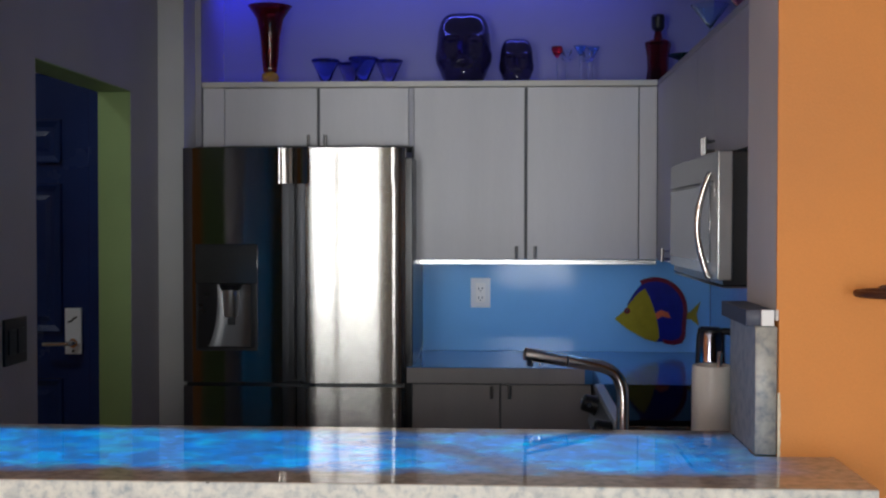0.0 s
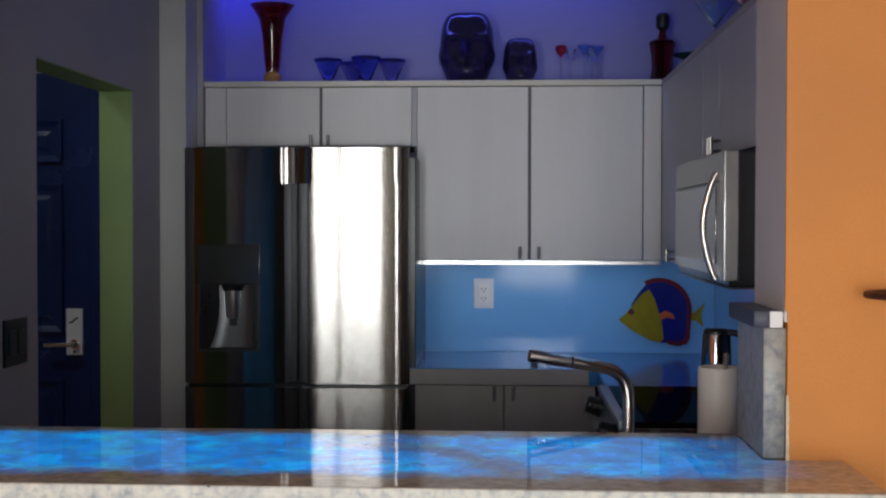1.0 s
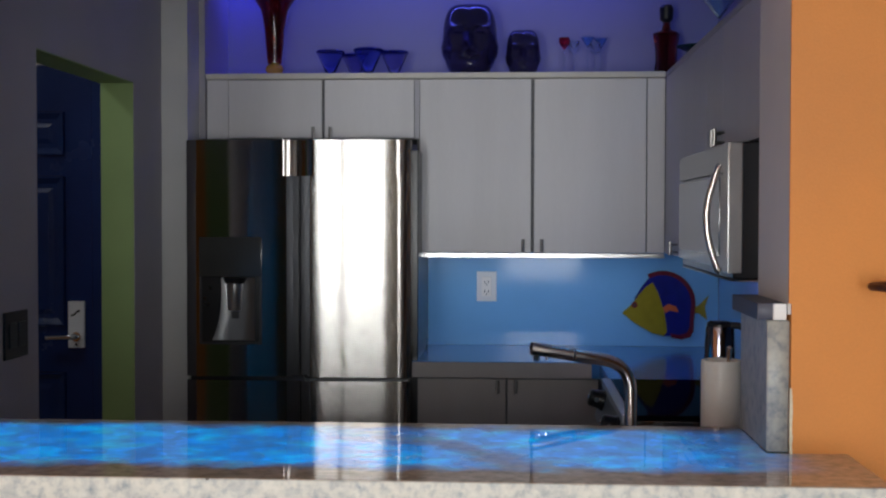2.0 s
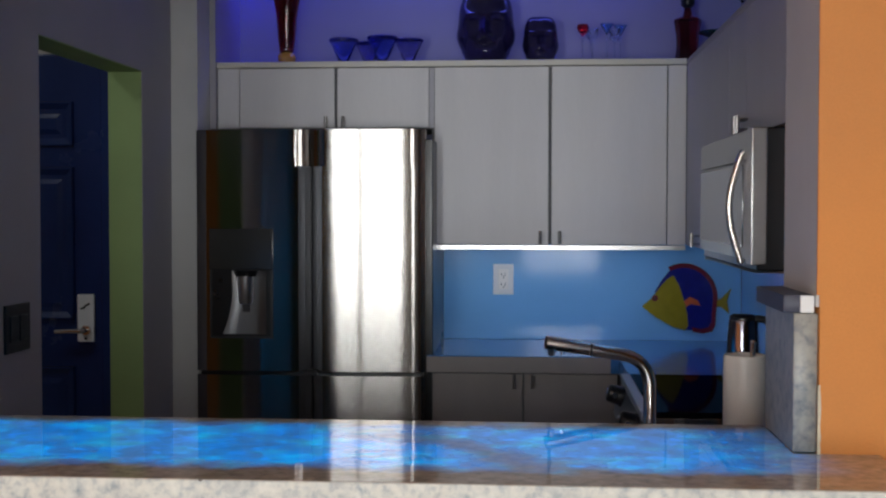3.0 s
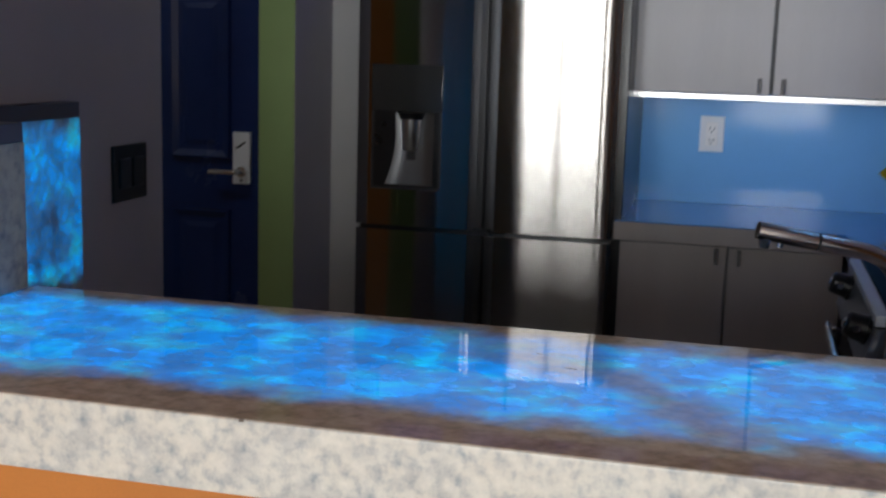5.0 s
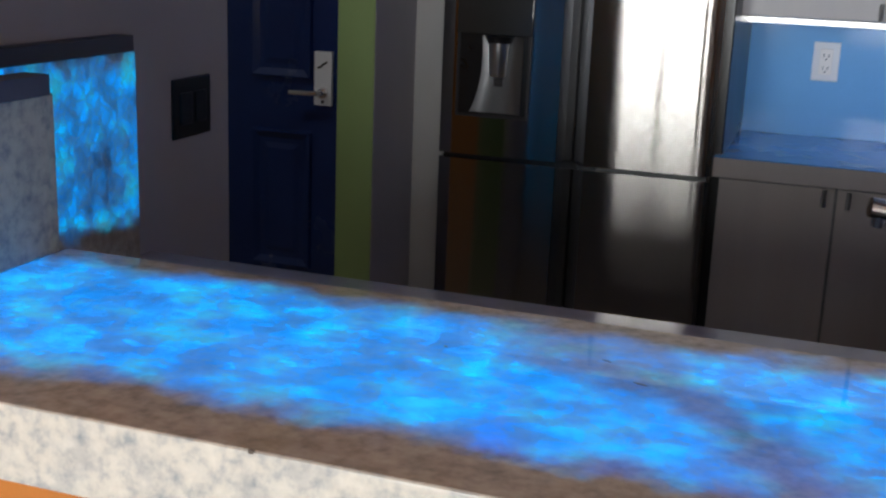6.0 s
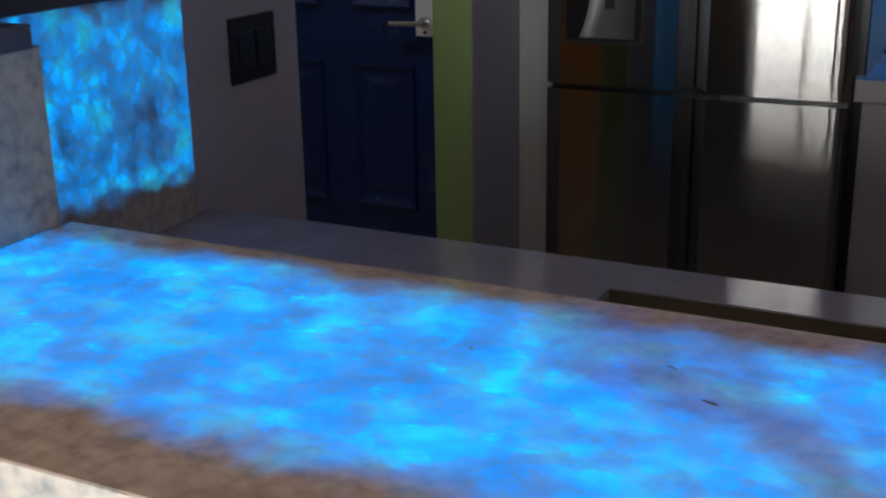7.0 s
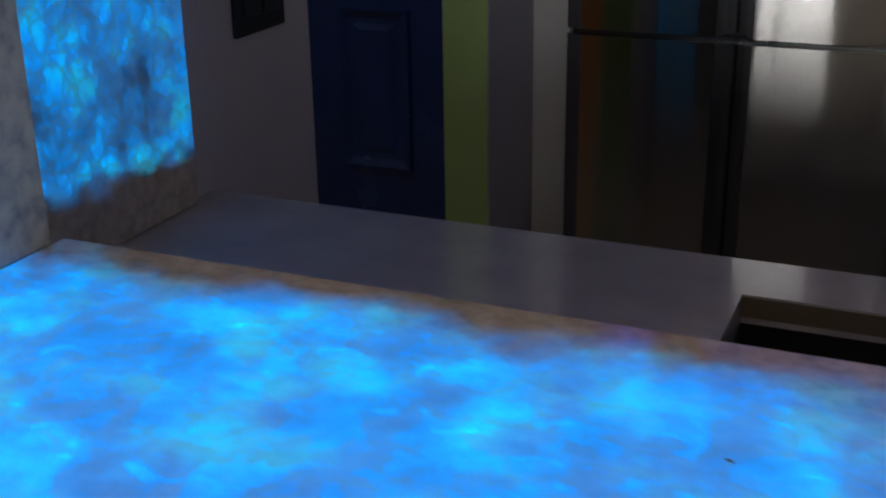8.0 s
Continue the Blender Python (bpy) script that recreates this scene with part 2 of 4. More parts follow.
def brush_sideways(m, tilt):
    """Fine horizontal brush lines, which smear reflections up and down."""
    n, l = m.node_tree.nodes, m.node_tree.links
    geo = n.new("ShaderNodeNewGeometry")
    fine = []
    for k in (91.7, 63.1):
        scaled = n.new("ShaderNodeVectorMath")
        scaled.operation = "SCALE"
        scaled.inputs["Scale"].default_value = k
        l.new(geo.outputs["Position"], scaled.inputs[0])
        white = n.new("ShaderNodeTexWhiteNoise")
        l.new(scaled.outputs[0], white.inputs["Vector"])
        fine.append(white.outputs["Value"])
    total = n.new("ShaderNodeMath")
    l.new(fine[0], total.inputs[0])
    l.new(fine[1], total.inputs[1])
    mid = n.new("ShaderNodeMath")
    mid.operation = "MULTIPLY_ADD"
    mid.inputs[1].default_value, mid.inputs[2].default_value = tilt, -tilt
    l.new(total.outputs[0], mid.inputs[0])
    up = n.new("ShaderNodeCombineXYZ")
    l.new(mid.outputs[0], up.inputs["Z"])
    add = n.new("ShaderNodeVectorMath")
    l.new(geo.outputs["Normal"], add.inputs[0])
    l.new(up.outputs[0], add.inputs[1])
    unit = n.new("ShaderNodeVectorMath")
    unit.operation = "NORMALIZE"
    l.new(add.outputs[0], unit.inputs[0])
    l.new(unit.outputs[0], m.node_tree.nodes["Principled BSDF"].inputs["Normal"])


brush_sideways(M_STEEL, 0.30)
M_NICKEL = surface("brushed_nickel", (0.92, 0.87, 0.80), 0.14, 1.0, vary=0.05, bump=0)
brush_sideways(M_NICKEL, 0.28)
M_SPOUT = surface("satin_chrome", (0.85, 0.84, 0.82), 0.28, 1.0, vary=0.04, bump=0)
M_PULL = surface("dark_brushed_nickel", (0.36, 0.35, 0.34), 0.3, 1.0, vary=0.05)
M_CHROME = surface("chrome", (0.80, 0.80, 0.82), 0.08, 1.0, vary=0.03, bump=0, rough_vary=0.02)
M_BLACK = surface("black_plastic", (0.012, 0.012, 0.014), 0.3, vary=0.15)
M_BLACKGLASS = surface("black_ceramic_glass", (0.006, 0.006, 0.008), 0.04, vary=0.1, bump=0, rough_vary=0.02)
hb = M_BLACKGLASS.node_tree.nodes["Principled BSDF"]
hb.inputs["Specular IOR Level"].default_value, hb.inputs["IOR"].default_value = 0.25, 1.03
M_RANGE = surface("pale_steel_trim", (0.55, 0.62, 0.68), 0.4, 0.2, vary=0.05)
M_RANGEFRONT = surface("dark_blue_grey_steel", (0.22, 0.27, 0.32), 0.3, 0.5, vary=0.06)
M_DARKGREY = surface("dark_grey_plastic", (0.05, 0.05, 0.055), 0.35, vary=0.12)
M_MWGLASS = surface("grey_mirror_glass", (0.30, 0.31, 0.32), 0.12, 0.6, vary=0.05, bump=0)
M_BLUEGLASS = surface("blue_backpainted_glass", (0.24, 0.56, 0.92), 0.10, vary=0.06, scale=1.5, bump=0, rough_vary=0.02)
M_BLUEGLASS.node_tree.nodes["Principled BSDF"].inputs["Specular IOR Level"].default_value = 0.3
M_WORKTOP = surface("grey_violet_quartz", (0.39, 0.37, 0.41), 0.10, vary=0.12, scale=9, grain=400, bump=0.01)
# blue of the mirrored backsplash is put into the base colour
M_BACKTOP = surface("reflection_blue_quartz", (0.07, 0.22, 0.50), 0.13, vary=0.10, scale=9, grain=400, bump=0, rough_vary=0.02)
M_STONE = stone("mottled_onyx")
# same onyx as M_STONE, its colour darkened for the shaded wall ends
M_SLAB = stone("shaded_mottled_onyx", pale=0.52)
M_BAR = stone("backlit_onyx_top", ((0.0, 0.235, 0.82), (0.0, 0.29, 0.95), (0.0, 0.47, 1.0)), 0.9, ((0, -1.05, 0.82, 0.10, 0.32), (1, BAR_F + 0.065, BAR_B - 0.012, 0.09, 0.09)), seam=(0.656, 0.755, 1.655, 0.085))
M_PANEL = stone("backlit_onyx_panel", AZURE, 0.62, ((1, 2.1, 3.03, 0.05, 0.04), (2, 0.945, 1.325, 0.05, 0.05)), 0.3, 0.5, 0.6)
M_CAP = surface("slate_blue_ledge", (0.06, 0.065, 0.095), 0.5, vary=0.1)
M_WHITE = surface("white_plastic", (0.80, 0.80, 0.78), 0.35, vary=0.03)
M_DOOR = surface("navy_blue_door_paint", (0.011, 0.033, 0.142), 0.25, vary=0.12, scale=4, bump=0.1)
M_BRONZE = surface("dark_bronze_plate", (0.03, 0.026, 0.026), 0.35, 0.5, vary=0.15)
M_IRON = surface("brown_wrought_iron", (0.10, 0.04, 0.025), 0.45, 0.6, vary=0.2)
M_CERAMIC = surface("white_ceramic", (0.90, 0.86, 0.79), 0.35, vary=0.04, scale=8)
M_YELLOW = surface("yellow_fish_glass", (0.36, 0.28, 0.015), 0.2, vary=0.12, scale=20, coat=0.4)
M_FBLUE = surface("cobalt_fish_glass", (0.006, 0.010, 0.22), 0.2, vary=0.15, scale=20, coat=0.4)
M_FRED = surface("crimson_fish_glass", (0.17, 0.008, 0.025), 0.2, vary=0.15, scale=20, coat=0.4)
M_FORANGE = surface("orange_fish_glass", (0.75, 0.16, 0.06), 0.2, vary=0.12, scale=20, coat=0.4)
M_FRAME = surface("grey_door_frame", (0.25, 0.25, 0.25), 0.4, 0.5, vary=0.05)
M_SINK = surface("dark_composite_sink", (0.012, 0.011, 0.011), 0.35, vary=0.15)
M_SINKRIM = surface("bronze_sink_rim", (0.16, 0.13, 0.09), 0.3, 0.3, vary=0.12)
G_AMBER = tinted_glass("dark_red_glass", (0.52, 0.045, 0.016))
G_YELLOW = surface("amber_glass", (0.55, 0.30, 0.04), 0.12, vary=0.1, bump=0, coat=0.5)
G_NAVY = tinted_glass("navy_glass", (0.03, 0.05, 0.55))
G_COBALT = tinted_glass("cobalt_glass", (0.50, 0.58, 0.98))
G_VIOLET = tinted_glass("violet_grey_glass", (0.72, 0.70, 0.90))
G_CLEAR = tinted_glass("clear_glass", (0.85, 0.92, 0.97))
G_SKY = tinted_glass("sky_blue_glass", (0.45, 0.70, 0.93))
G_ICE = tinted_glass("ice_blue_glass", (0.72, 0.86, 0.97))
G_PINK = tinted_glass("pink_glass", (0.93, 0.45, 0.55))
G_LIME = tinted_glass("pale_green_glass", (0.55, 0.85, 0.55))
G_RED = tinted_glass("ruby_glass", (0.65, 0.02, 0.04))
G_GREEN = tinted_glass("green_glass", (0.08, 0.55, 0.25))
G_SMOKE = surface("smoked_violet_glass", (0.045, 0.035, 0.13), 0.09, vary=0.5, scale=14, bump=0, coat=0.45, rough_vary=0.03)
gs = G_SMOKE.node_tree.nodes["Principled BSDF"]
gs.inputs["Transmission Weight"].default_value, gs.inputs["IOR"].default_value = 0.45, 1.5
M_DISPENSER = surface("dark_glossy_panel", (0.06, 0.06, 0.06), 0.16, 0.2, vary=0.08, bump=0)
M_DISPBACK = surface("dark_satin_steel", (0.24, 0.24, 0.25), 0.34, 0.9, vary=0.06, bump=0)


# ---- builders ----
def bx(bm, a, b, bevel=0.0, seg=1):
    lo, hi = [min(p, q) for p, q in zip(a, b)], [max(p, q) for p, q in zip(a, b)]
    vs = bmesh.ops.create_cube(bm, size=1)["verts"]
    for v in vs:
        v.co = Vector([(lo[i] + hi[i]) / 2 + v.co[i] * (hi[i] - lo[i]) for i in range(3)])
    if bevel:
        es = list({e for v in vs for e in v.link_edges})
        bmesh.ops.bevel(bm, geom=es, offset=bevel, segments=seg, profile=0.6, affect="EDGES")
    return bm


def box(a, b, bevel=0.0, seg=1):
    return bx(bmesh.new(), a, b, bevel, seg)


def rod(bm, p, q, r, r2=None, seg=16):
    p, q = Vector(p), Vector(q)
    d = q - p
    m = Matrix.Translation((p + q) / 2) @ d.to_track_quat("Z", "Y").to_matrix().to_4x4()
    bmesh.ops.create_cone(bm, cap_ends=True, segments=seg, radius1=r, radius2=r if r2 is None else r2, depth=d.length, matrix=m)
    return bm


def lathe(profile, centre, seg=32, bm=None):
    """Turns (radius, height) pairs round a vertical axis."""
    bm = bm or bmesh.new()
    rings = []
    for r, z in profile:
        rings.append([bm.verts.new((centre[0] + max(r, 1e-4) * math.cos(2 * math.pi * i / seg), centre[1] + max(r, 1e-4) * math.sin(2 * math.pi * i / seg), centre[2] + z)) for i in range(seg)])
    for a, b in zip(rings, rings[1:]):
        for i in range(seg):
            bm.faces.new((a[i], a[(i + 1) % seg], b[(i + 1) % seg], b[i]))
    bm.faces.new(rings[0][::-1])
    bm.faces.new(rings[-1])
    return bm


def tube(points, r, seg=16, bm=None):
    """A round bar along a line of points."""
    bm = bm or bmesh.new()
    pts = [Vector(p) for p in points]
    rings = []
    for i, p in enumerate(pts):
        d = (pts[min(i + 1, len(pts) - 1)] - pts[max(i - 1, 0)]).normalized()
        side = d.cross(Vector((0.13, 1, 0.07))).normalized()
        up = side.cross(d)
        rr = r[i] if isinstance(r, (list, tuple)) else r
        rings.append([bm.verts.new(p + rr * (math.cos(2 * math.pi * k / seg) * side + math.sin(2 * math.pi * k / seg) * up)) for k in range(seg)])
    for a, b in zip(rings, rings[1:]):
        for k in range(seg):
            bm.faces.new((a[k], a[(k + 1) % seg], b[(k + 1) % seg], b[k]))
    bm.faces.new(rings[0][::-1])
    bm.faces.new(rings[-1])
    return bm


def bent(points, radius, steps=8):
    """Rounds the corners of a line of points."""
    pts = [Vector(p) for p in points]
    out = [pts[0]]
    for a, b, c in zip(pts, pts[1:], pts[2:]):
        p, q = b + (a - b).normalized() * radius, b + (c - b).normalized() * radius
        for i in range(steps + 1):
            u = i / steps
            out.append((1 - u) ** 2 * p + 2 * u * (1 - u) * b + u * u * q)
    return out + [pts[-1]]


def slab_xz(outline, y0, y1, bm=None):
    """A flat plate with an outline in x and z, between two depths."""
    bm = bm or bmesh.new()
    a = [bm.verts.new((x, y0, z)) for x, z in outline]
    b = [bm.verts.new((x, y1, z)) for x, z in outline]
    bm.faces.new(a)
    bm.faces.new(b[::-1])
    for i in range(len(a)):
        j = (i + 1) % len(a)
        bm.faces.new((a[j], a[i], b[i], b[j]))
    return bm


def slab_xy(outline, z0, z1, bm=None):
    bm = bm or bmesh.new()
    a = [bm.verts.new((x, y, z0)) for x, y in outline]
    b = [bm.verts.new((x, y, z1)) for x, y in outline]
    bm.faces.new(a)
    bm.faces.new(b[::-1])
    for i in range(len(a)):
        j = (i + 1) % len(a)
        bm.faces.new((a[j], a[i], b[i], b[j]))
    return bm


def grid_slab(xs, ys, skip, z0, z1):
    """One plate over a grid of cells, some of them left out."""
    bm = bmesh.new()
    vs = {(i, j): bm.verts.new((x, y, z1)) for i, x in enumerate(xs) for j, y in enumerate(ys)}
    top = [bm.faces.new((vs[i, j], vs[i + 1, j], vs[i + 1, j + 1], vs[i, j + 1])) for i in range(len(xs) - 1) for j in range(len(ys) - 1) if (i, j) not in skip]
    for v in [v for v in bm.verts if not v.link_faces]:
        bm.verts.remove(v)
    made = bmesh.ops.extrude_face_region(bm, geom=top)
    for v in made["geom"]:
        if isinstance(v, bmesh.types.BMVert):
            v.co.z = z0
    return bm


def thing(name, at, label, category, group=""):
    ob = new(name)
    ob.location, ob.empty_display_size = at, 0.1
    return tagged(ob, label, category, group)


def part(name, bm, material, parent=None, label="", smooth=True):
    """Links a bmesh, whose vertices are in the world's metres, as one mesh under its thing."""
    root = parent
    while root is not None and root.parent is not None:
        root = root.parent
    if root is not None:
        bmesh.ops.translate(bm, verts=bm.verts, vec=-Vector(root.location))
    bmesh.ops.recalc_face_normals(bm, faces=bm.faces)
    if smooth:
        large = 0.2 * max(f.calc_area() for f in bm.faces) if len(bm.faces) < 120 else 1e9
        for f in bm.faces:
            f.smooth = f.calc_area() < large
        for e in bm.edges:
            if len(e.link_faces) == 2 and e.calc_face_angle(0) > 0.6:
                e.smooth = False
    me = bpy.data.meshes.new(name)
    bm.to_mesh(me)
    bm.free()
    me.materials.append(material)
    ob = new(name, me)
    if parent is not None:
        ob.parent = parent
    return tagged(ob, label) if label else ob


def single(name, bm, material, label, category, group=""):
    return tagged(part(name, bm, material), label, category, group)


def built(name, bm, material, label=""):
    ob = part(name, bm, material, smooth=False)
    return tagged(ob, label, "", "", "structure")


# ---- the setting ----
built("floor", box((ROOM_W, ROOM_S, -0.1), (ROOM_E, 5.6, 0)), M_FLOOR, "brown tiled floor")
built("ceiling", box((ROOM_W, ROOM_S, CEIL), (ROOM_E, 5.6, CEIL + 0.1)), M_CEIL, "white painted ceiling")
built("wall_north", box((-1.3, NORTH, 0), (ROOM_E, 5.5, CEIL)), M_BACK, "pale lilac kitchen wall behind the cabinets")
built("wall_east", box((EAST, 2.32, 0), (1.4, NORTH, CEIL)), M_BACK, "pale lilac kitchen side wall")
wm = bmesh.new()
bx(wm, (-1.298, 2.201, 0), (WEST, 3.395, CEIL))
bx(wm, (-1.298, 3.395, 2.01), (WEST, 4.317, CEIL))
bx(wm, (-1.298, 4.317, 0), (WEST, 4.67, CEIL))
built("wall_west", wm, M_GREY, "lavender grey wall with a doorway")
built("wall_stub_upper", box((-1.065, 4.85, 1.83), (-1.040, NORTH, CEIL)), M_GREY)
built("wall_stub", box((-1.298, 4.67, 0), (-1.065, NORTH, CEIL)), M_GREYW, "warm grey wall end beside the refrigerator")
gm = bmesh.new()
bx(gm, (-1.3, 4.313, 0), (WEST - 0.002, 4.32, 2.007))
bx(gm, (-1.3, 3.397, 2.006), (WEST - 0.002, 4.315, 2.012))
bx(gm, (-1.3, 3.392, 0), (WEST - 0.002, 3.399, 2.007))
built("trim_doorway", gm, M_GREEN, "green painted lining of the doorway")
built("wall_entry", box((-2.7, 4.9, 0), (-1.298, 5.02, CEIL)), M_BEIGE, "beige wall round the entrance door")
built("wall_entry_west", box((-2.82, 2.201, 0), (-2.7, 5.02, CEIL)), M_BEIGE)
om = bmesh.new()
bx(om, (0.757, 2.051, 0), (ROOM_E, 2.32, CEIL))
built("wall_pass_east", om, M_ORANGE, "orange painted wall at the end of the bar")
built("trim_pass_orange", box((0.7522, 2.051, 1.35), (0.757, 2.058, CEIL)), M_ORANGE)
built("trim_pass_east", box((0.752, 2.058, 1.33), (0.757, 2.321, CEIL)), M_GREYW, "grey painted end of the orange wall")
built("wall_pass_west", box((ROOM_W, 2.051, 0), (-0.875, 2.2, CEIL)), M_ORANGE, "orange painted wall at the end of the bar")
built("trim_pass_west", box((-0.875, 2.055, 1.33), (-0.87, 2.2, CEIL)), M_CEIL, "cream painted end of the wall")
# unseen wall above the pass-through, added to keep light off the upper kitchen
built("wall_pass_light_block", box((-0.875, 2.051, 2.22), (0.757, 2.2, CEIL)), M_ORANGE, "unseen orange wall added to shade the upper kitchen")
built("wall_knee", box((-0.875, 2.06, 0), (0.757, 2.29, 0.985)), M_ORANGE, "orange half wall carrying the bar top")
built("wall_west_room", box((ROOM_W - 0.15, ROOM_S, 0), (ROOM_W, 2.06, CEIL)), M_ORANGE)
built("wall_east_room", box((ROOM_E, ROOM_S, 0), (ROOM_E + 0.15, 2.06, CEIL)), M_CEIL)
sm = bmesh.new()
bx(sm, (ROOM_W, ROOM_S - 0.15, 0), (WIN[0], ROOM_S, CEIL))
bx(sm, (WIN[1], ROOM_S - 0.15, 0), (WIN_FILL[0], ROOM_S, CEIL))
bx(sm, (WIN_FILL[1], ROOM_S - 0.15, 0), (ROOM_E, ROOM_S, CEIL))
for w in (WIN, WIN_FILL):
    bx(sm, (w[0], ROOM_S - 0.15, w[3]), (w[1], ROOM_S, CEIL))
    bx(sm, (w[0], ROOM_S - 0.15, 0), (w[1], ROOM_S, w[2]))
built("wall_south", sm, M_GREY, "grey wall with a glass door and an added fill opening")
def glass_door_frame(w):
    fm = bmesh.new()
    for x in (w[0], (w[0] + w[1]) / 2 - 0.02, w[1] - 0.05):
        bx(fm, (x, ROOM_S - 0.04, w[2]), (x + 0.05, ROOM_S - 0.01, w[3]), 0.004)
    return bx(fm, (w[0], ROOM_S - 0.04, w[3] - 0.05), (w[1], ROOM_S - 0.01, w[3]), 0.004)


def glass_pane(parent, w):
    return part("pane", box((w[0], ROOM_S - 0.12, w[2]), (w[1], ROOM_S - 0.112, w[3])), G_CLEAR, parent)


curtain = bmesh.new()
x0, w = WIN[0] - 0.42, 0.4
front = [(x0 + w * i / 60, ROOM_S + 0.10 + 0.03 * math.sin(i * 0.95)) for i in range(61)]
slab_xy(front + [(x, y + 0.006) for x, y in reversed(front)], 0.03, 2.55, curtain)
single("curtain", curtain, surface("dark_brown_cloth", (0.035, 0.03, 0.03), 0.9, vary=0.2), "dark pleated curtain beside the glass door", "curtain")
pale = bmesh.new()
front = [(-0.80 + 0.56 * i / 70, ROOM_S + 0.10 + 0.03 * math.sin(i * 0.95)) for i in range(71)]
slab_xy(front + [(x, y + 0.006) for x, y in reversed(front)], 0.03, 2.55, pale)
single("curtain", pale, surface("olive_cloth", (0.72, 0.70, 0.54), 0.9, vary=0.1), "pale olive pleated curtain beside the glass door", "curtain")
glass_pane(built("window_1", glass_door_frame(WIN), M_FRAME, "grey metal frame of the glass door and its added copy"), WIN)
# frame and pane of the added fill opening
glass_pane(built("window_fill_added", glass_door_frame(WIN_FILL), M_FRAME, "grey metal frame of the glass door and its added copy"), WIN_FILL)
# unseen boards, added to keep the strips' reflection off the bar
built("trim_led_screen_added", box((-1.064, 4.99, CEIL - 0.2), (EAST - 0.01, 5.01, CEIL - 0.001)), M_CEIL, "unseen white board added to screen the light strip")
built("trim_led_screen_added_side", box((0.98, 2.33, CEIL - 0.2), (1.0, 4.985, CEIL - 0.001)), M_CEIL, "unseen white board added to screen the light strip")


# ---- entrance door ----
def sunk_panel(xa, xb, za, zb, y):
    """A door panel: a raised bead whose inner slope falls to a field with a low raised centre."""
    bm = bmesh.new()
    loops = []
    for inset, out in ((0.0, 0.0), (0.004, 0.015), (0.010, 0.015), (0.034, 0.002), (0.052, 0.002), (0.072, 0.009)):
        loops.append([bm.verts.new((x, y - out, z)) for x, z in ((xa + inset, za + inset), (xb - inset, za + inset), (xb - inset, zb - inset), (xa + inset, zb - inset))])
    for p, q in zip(loops, loops[1:]):
        for i in range(4):
            bm.faces.new((p[i], p[(i + 1) % 4], q[(i + 1) % 4], q[i]))
    bm.faces.new(loops[-1])
    return bm


def entrance_door():
    x0, x1, y, top = -2.385, -1.525, 4.854, 2.135
    d = thing("entrance_door", ((x0 + x1) / 2, y, 0), "closed navy blue six-panel entrance door in beige wall", "door")
    part("door_leaf", box((x0, y, 0.01), (x1, y + 0.045, top), 0.003), M_DOOR, d)
    for za, zb in ((0.31, 0.84), (1.034, 1.676), (1.76, 1.95)):
        for xa, xb in ((-2.27, -2.02), (-1.895, -1.645)):
            part("panel", sunk_panel(xa, xb, za, zb, y), M_DOOR, d, smooth=False)
    lock = part("lock_plate", box((-1.632, y - 0.016, 0.944), (-1.561, y, 1.142), 0.004, 2), M_LOCK, d, "satin metal key card lock plate")
    part("lever", tube(bent([(-1.592, y - 0.012, 0.993), (-1.592, y - 0.06, 0.993), (-1.71, y - 0.06, 0.99)], 0.02), 0.010), M_CHROME, lock)
    part("rosette", rod(bmesh.new(), (-1.592, y - 0.03, 0.993), (-1.592, y - 0.01, 0.993), 0.02), M_CHROME, lock)
    part("key_mark", slab_xz([(-1.618, 1.078), (-1.600, 1.083), (-1.594, 1.092), (-1.578, 1.100), (-1.580, 1.108), (-1.598, 1.098), (-1.604, 1.090), (-1.618, 1.086)], y - 0.0172, y - 0.0155), M_BLACK, lock)
    part("keyhole", rod(bmesh.new(), (-1.596, y - 0.0175, 0.958), (-1.596, y - 0.015, 0.958), 0.006), M_BLACK, lock)
    part("door_frame", bx(bx(box((x1, y - 0.02, 0), (x1 + 0.06, y + 0.046, top + 0.06), 0.004), (x0 - 0.06, y - 0.02, 0), (x0, y + 0.046, top + 0.06), 0.004),
                          (x0, y + 0.004, top), (x1, y + 0.046, top + 0.012), 0.002), M_DOOR, d)
    return d


entrance_door()


# ---- refrigerator ----
def curved_door(x0, x1, z0, z1, y, depth=0.075, bulge=0.0005, n=14, cut=None, turn=0.0):
    """A door with a softly bowed front and rounded edges. cut: (side, width, z) for a grip recess along one edge below z."""
    def outline(xa, xb, back):
        pts = []
        for i in range(n + 1):
            u = i / n
            x = xa + (xb - xa) * u
            w = 2 * (x - x0) / (x1 - x0) - 1
            e = min(x - x0, x1 - x)
            pts.append((x, y - turn * (x1 - x) + bulge * w * w + (0.012 * (1 - min(1, e / 0.012)) ** 2) + back))
        return pts + [(xb, y + depth), (xa, y + depth)]
    bm = bmesh.new()
    if not cut:
        return slab_xy(outline(x0, x1, 0), z0, z1, bm)
    side, w, zc = cut
    inner = (x0, x1 - w) if side > 0 else (x0 + w, x1)
    slab_xy(outline(x0, x1, 0), zc, z1, bm)
    slab_xy(outline(*inner, 0), z0, zc, bm)
    return bm


def grip_recess(x0, x1, z0, z1, y, side, w, depth=0.075):
    """The slanted strip along a door's inner edge, dark to stand in for reflections."""
    xa, xb = (x1 - w, x1) if side > 0 else (x0, x0 + w)
    near, far = y + 0.010, y + 0.052
    pts = [(xa, near if side > 0 else far), ((xa + xb) / 2, y + 0.036), (xb, far if side > 0 else near), (xb, y + depth), (xa, y + depth)]
    return slab_xy(pts, z0, z1)


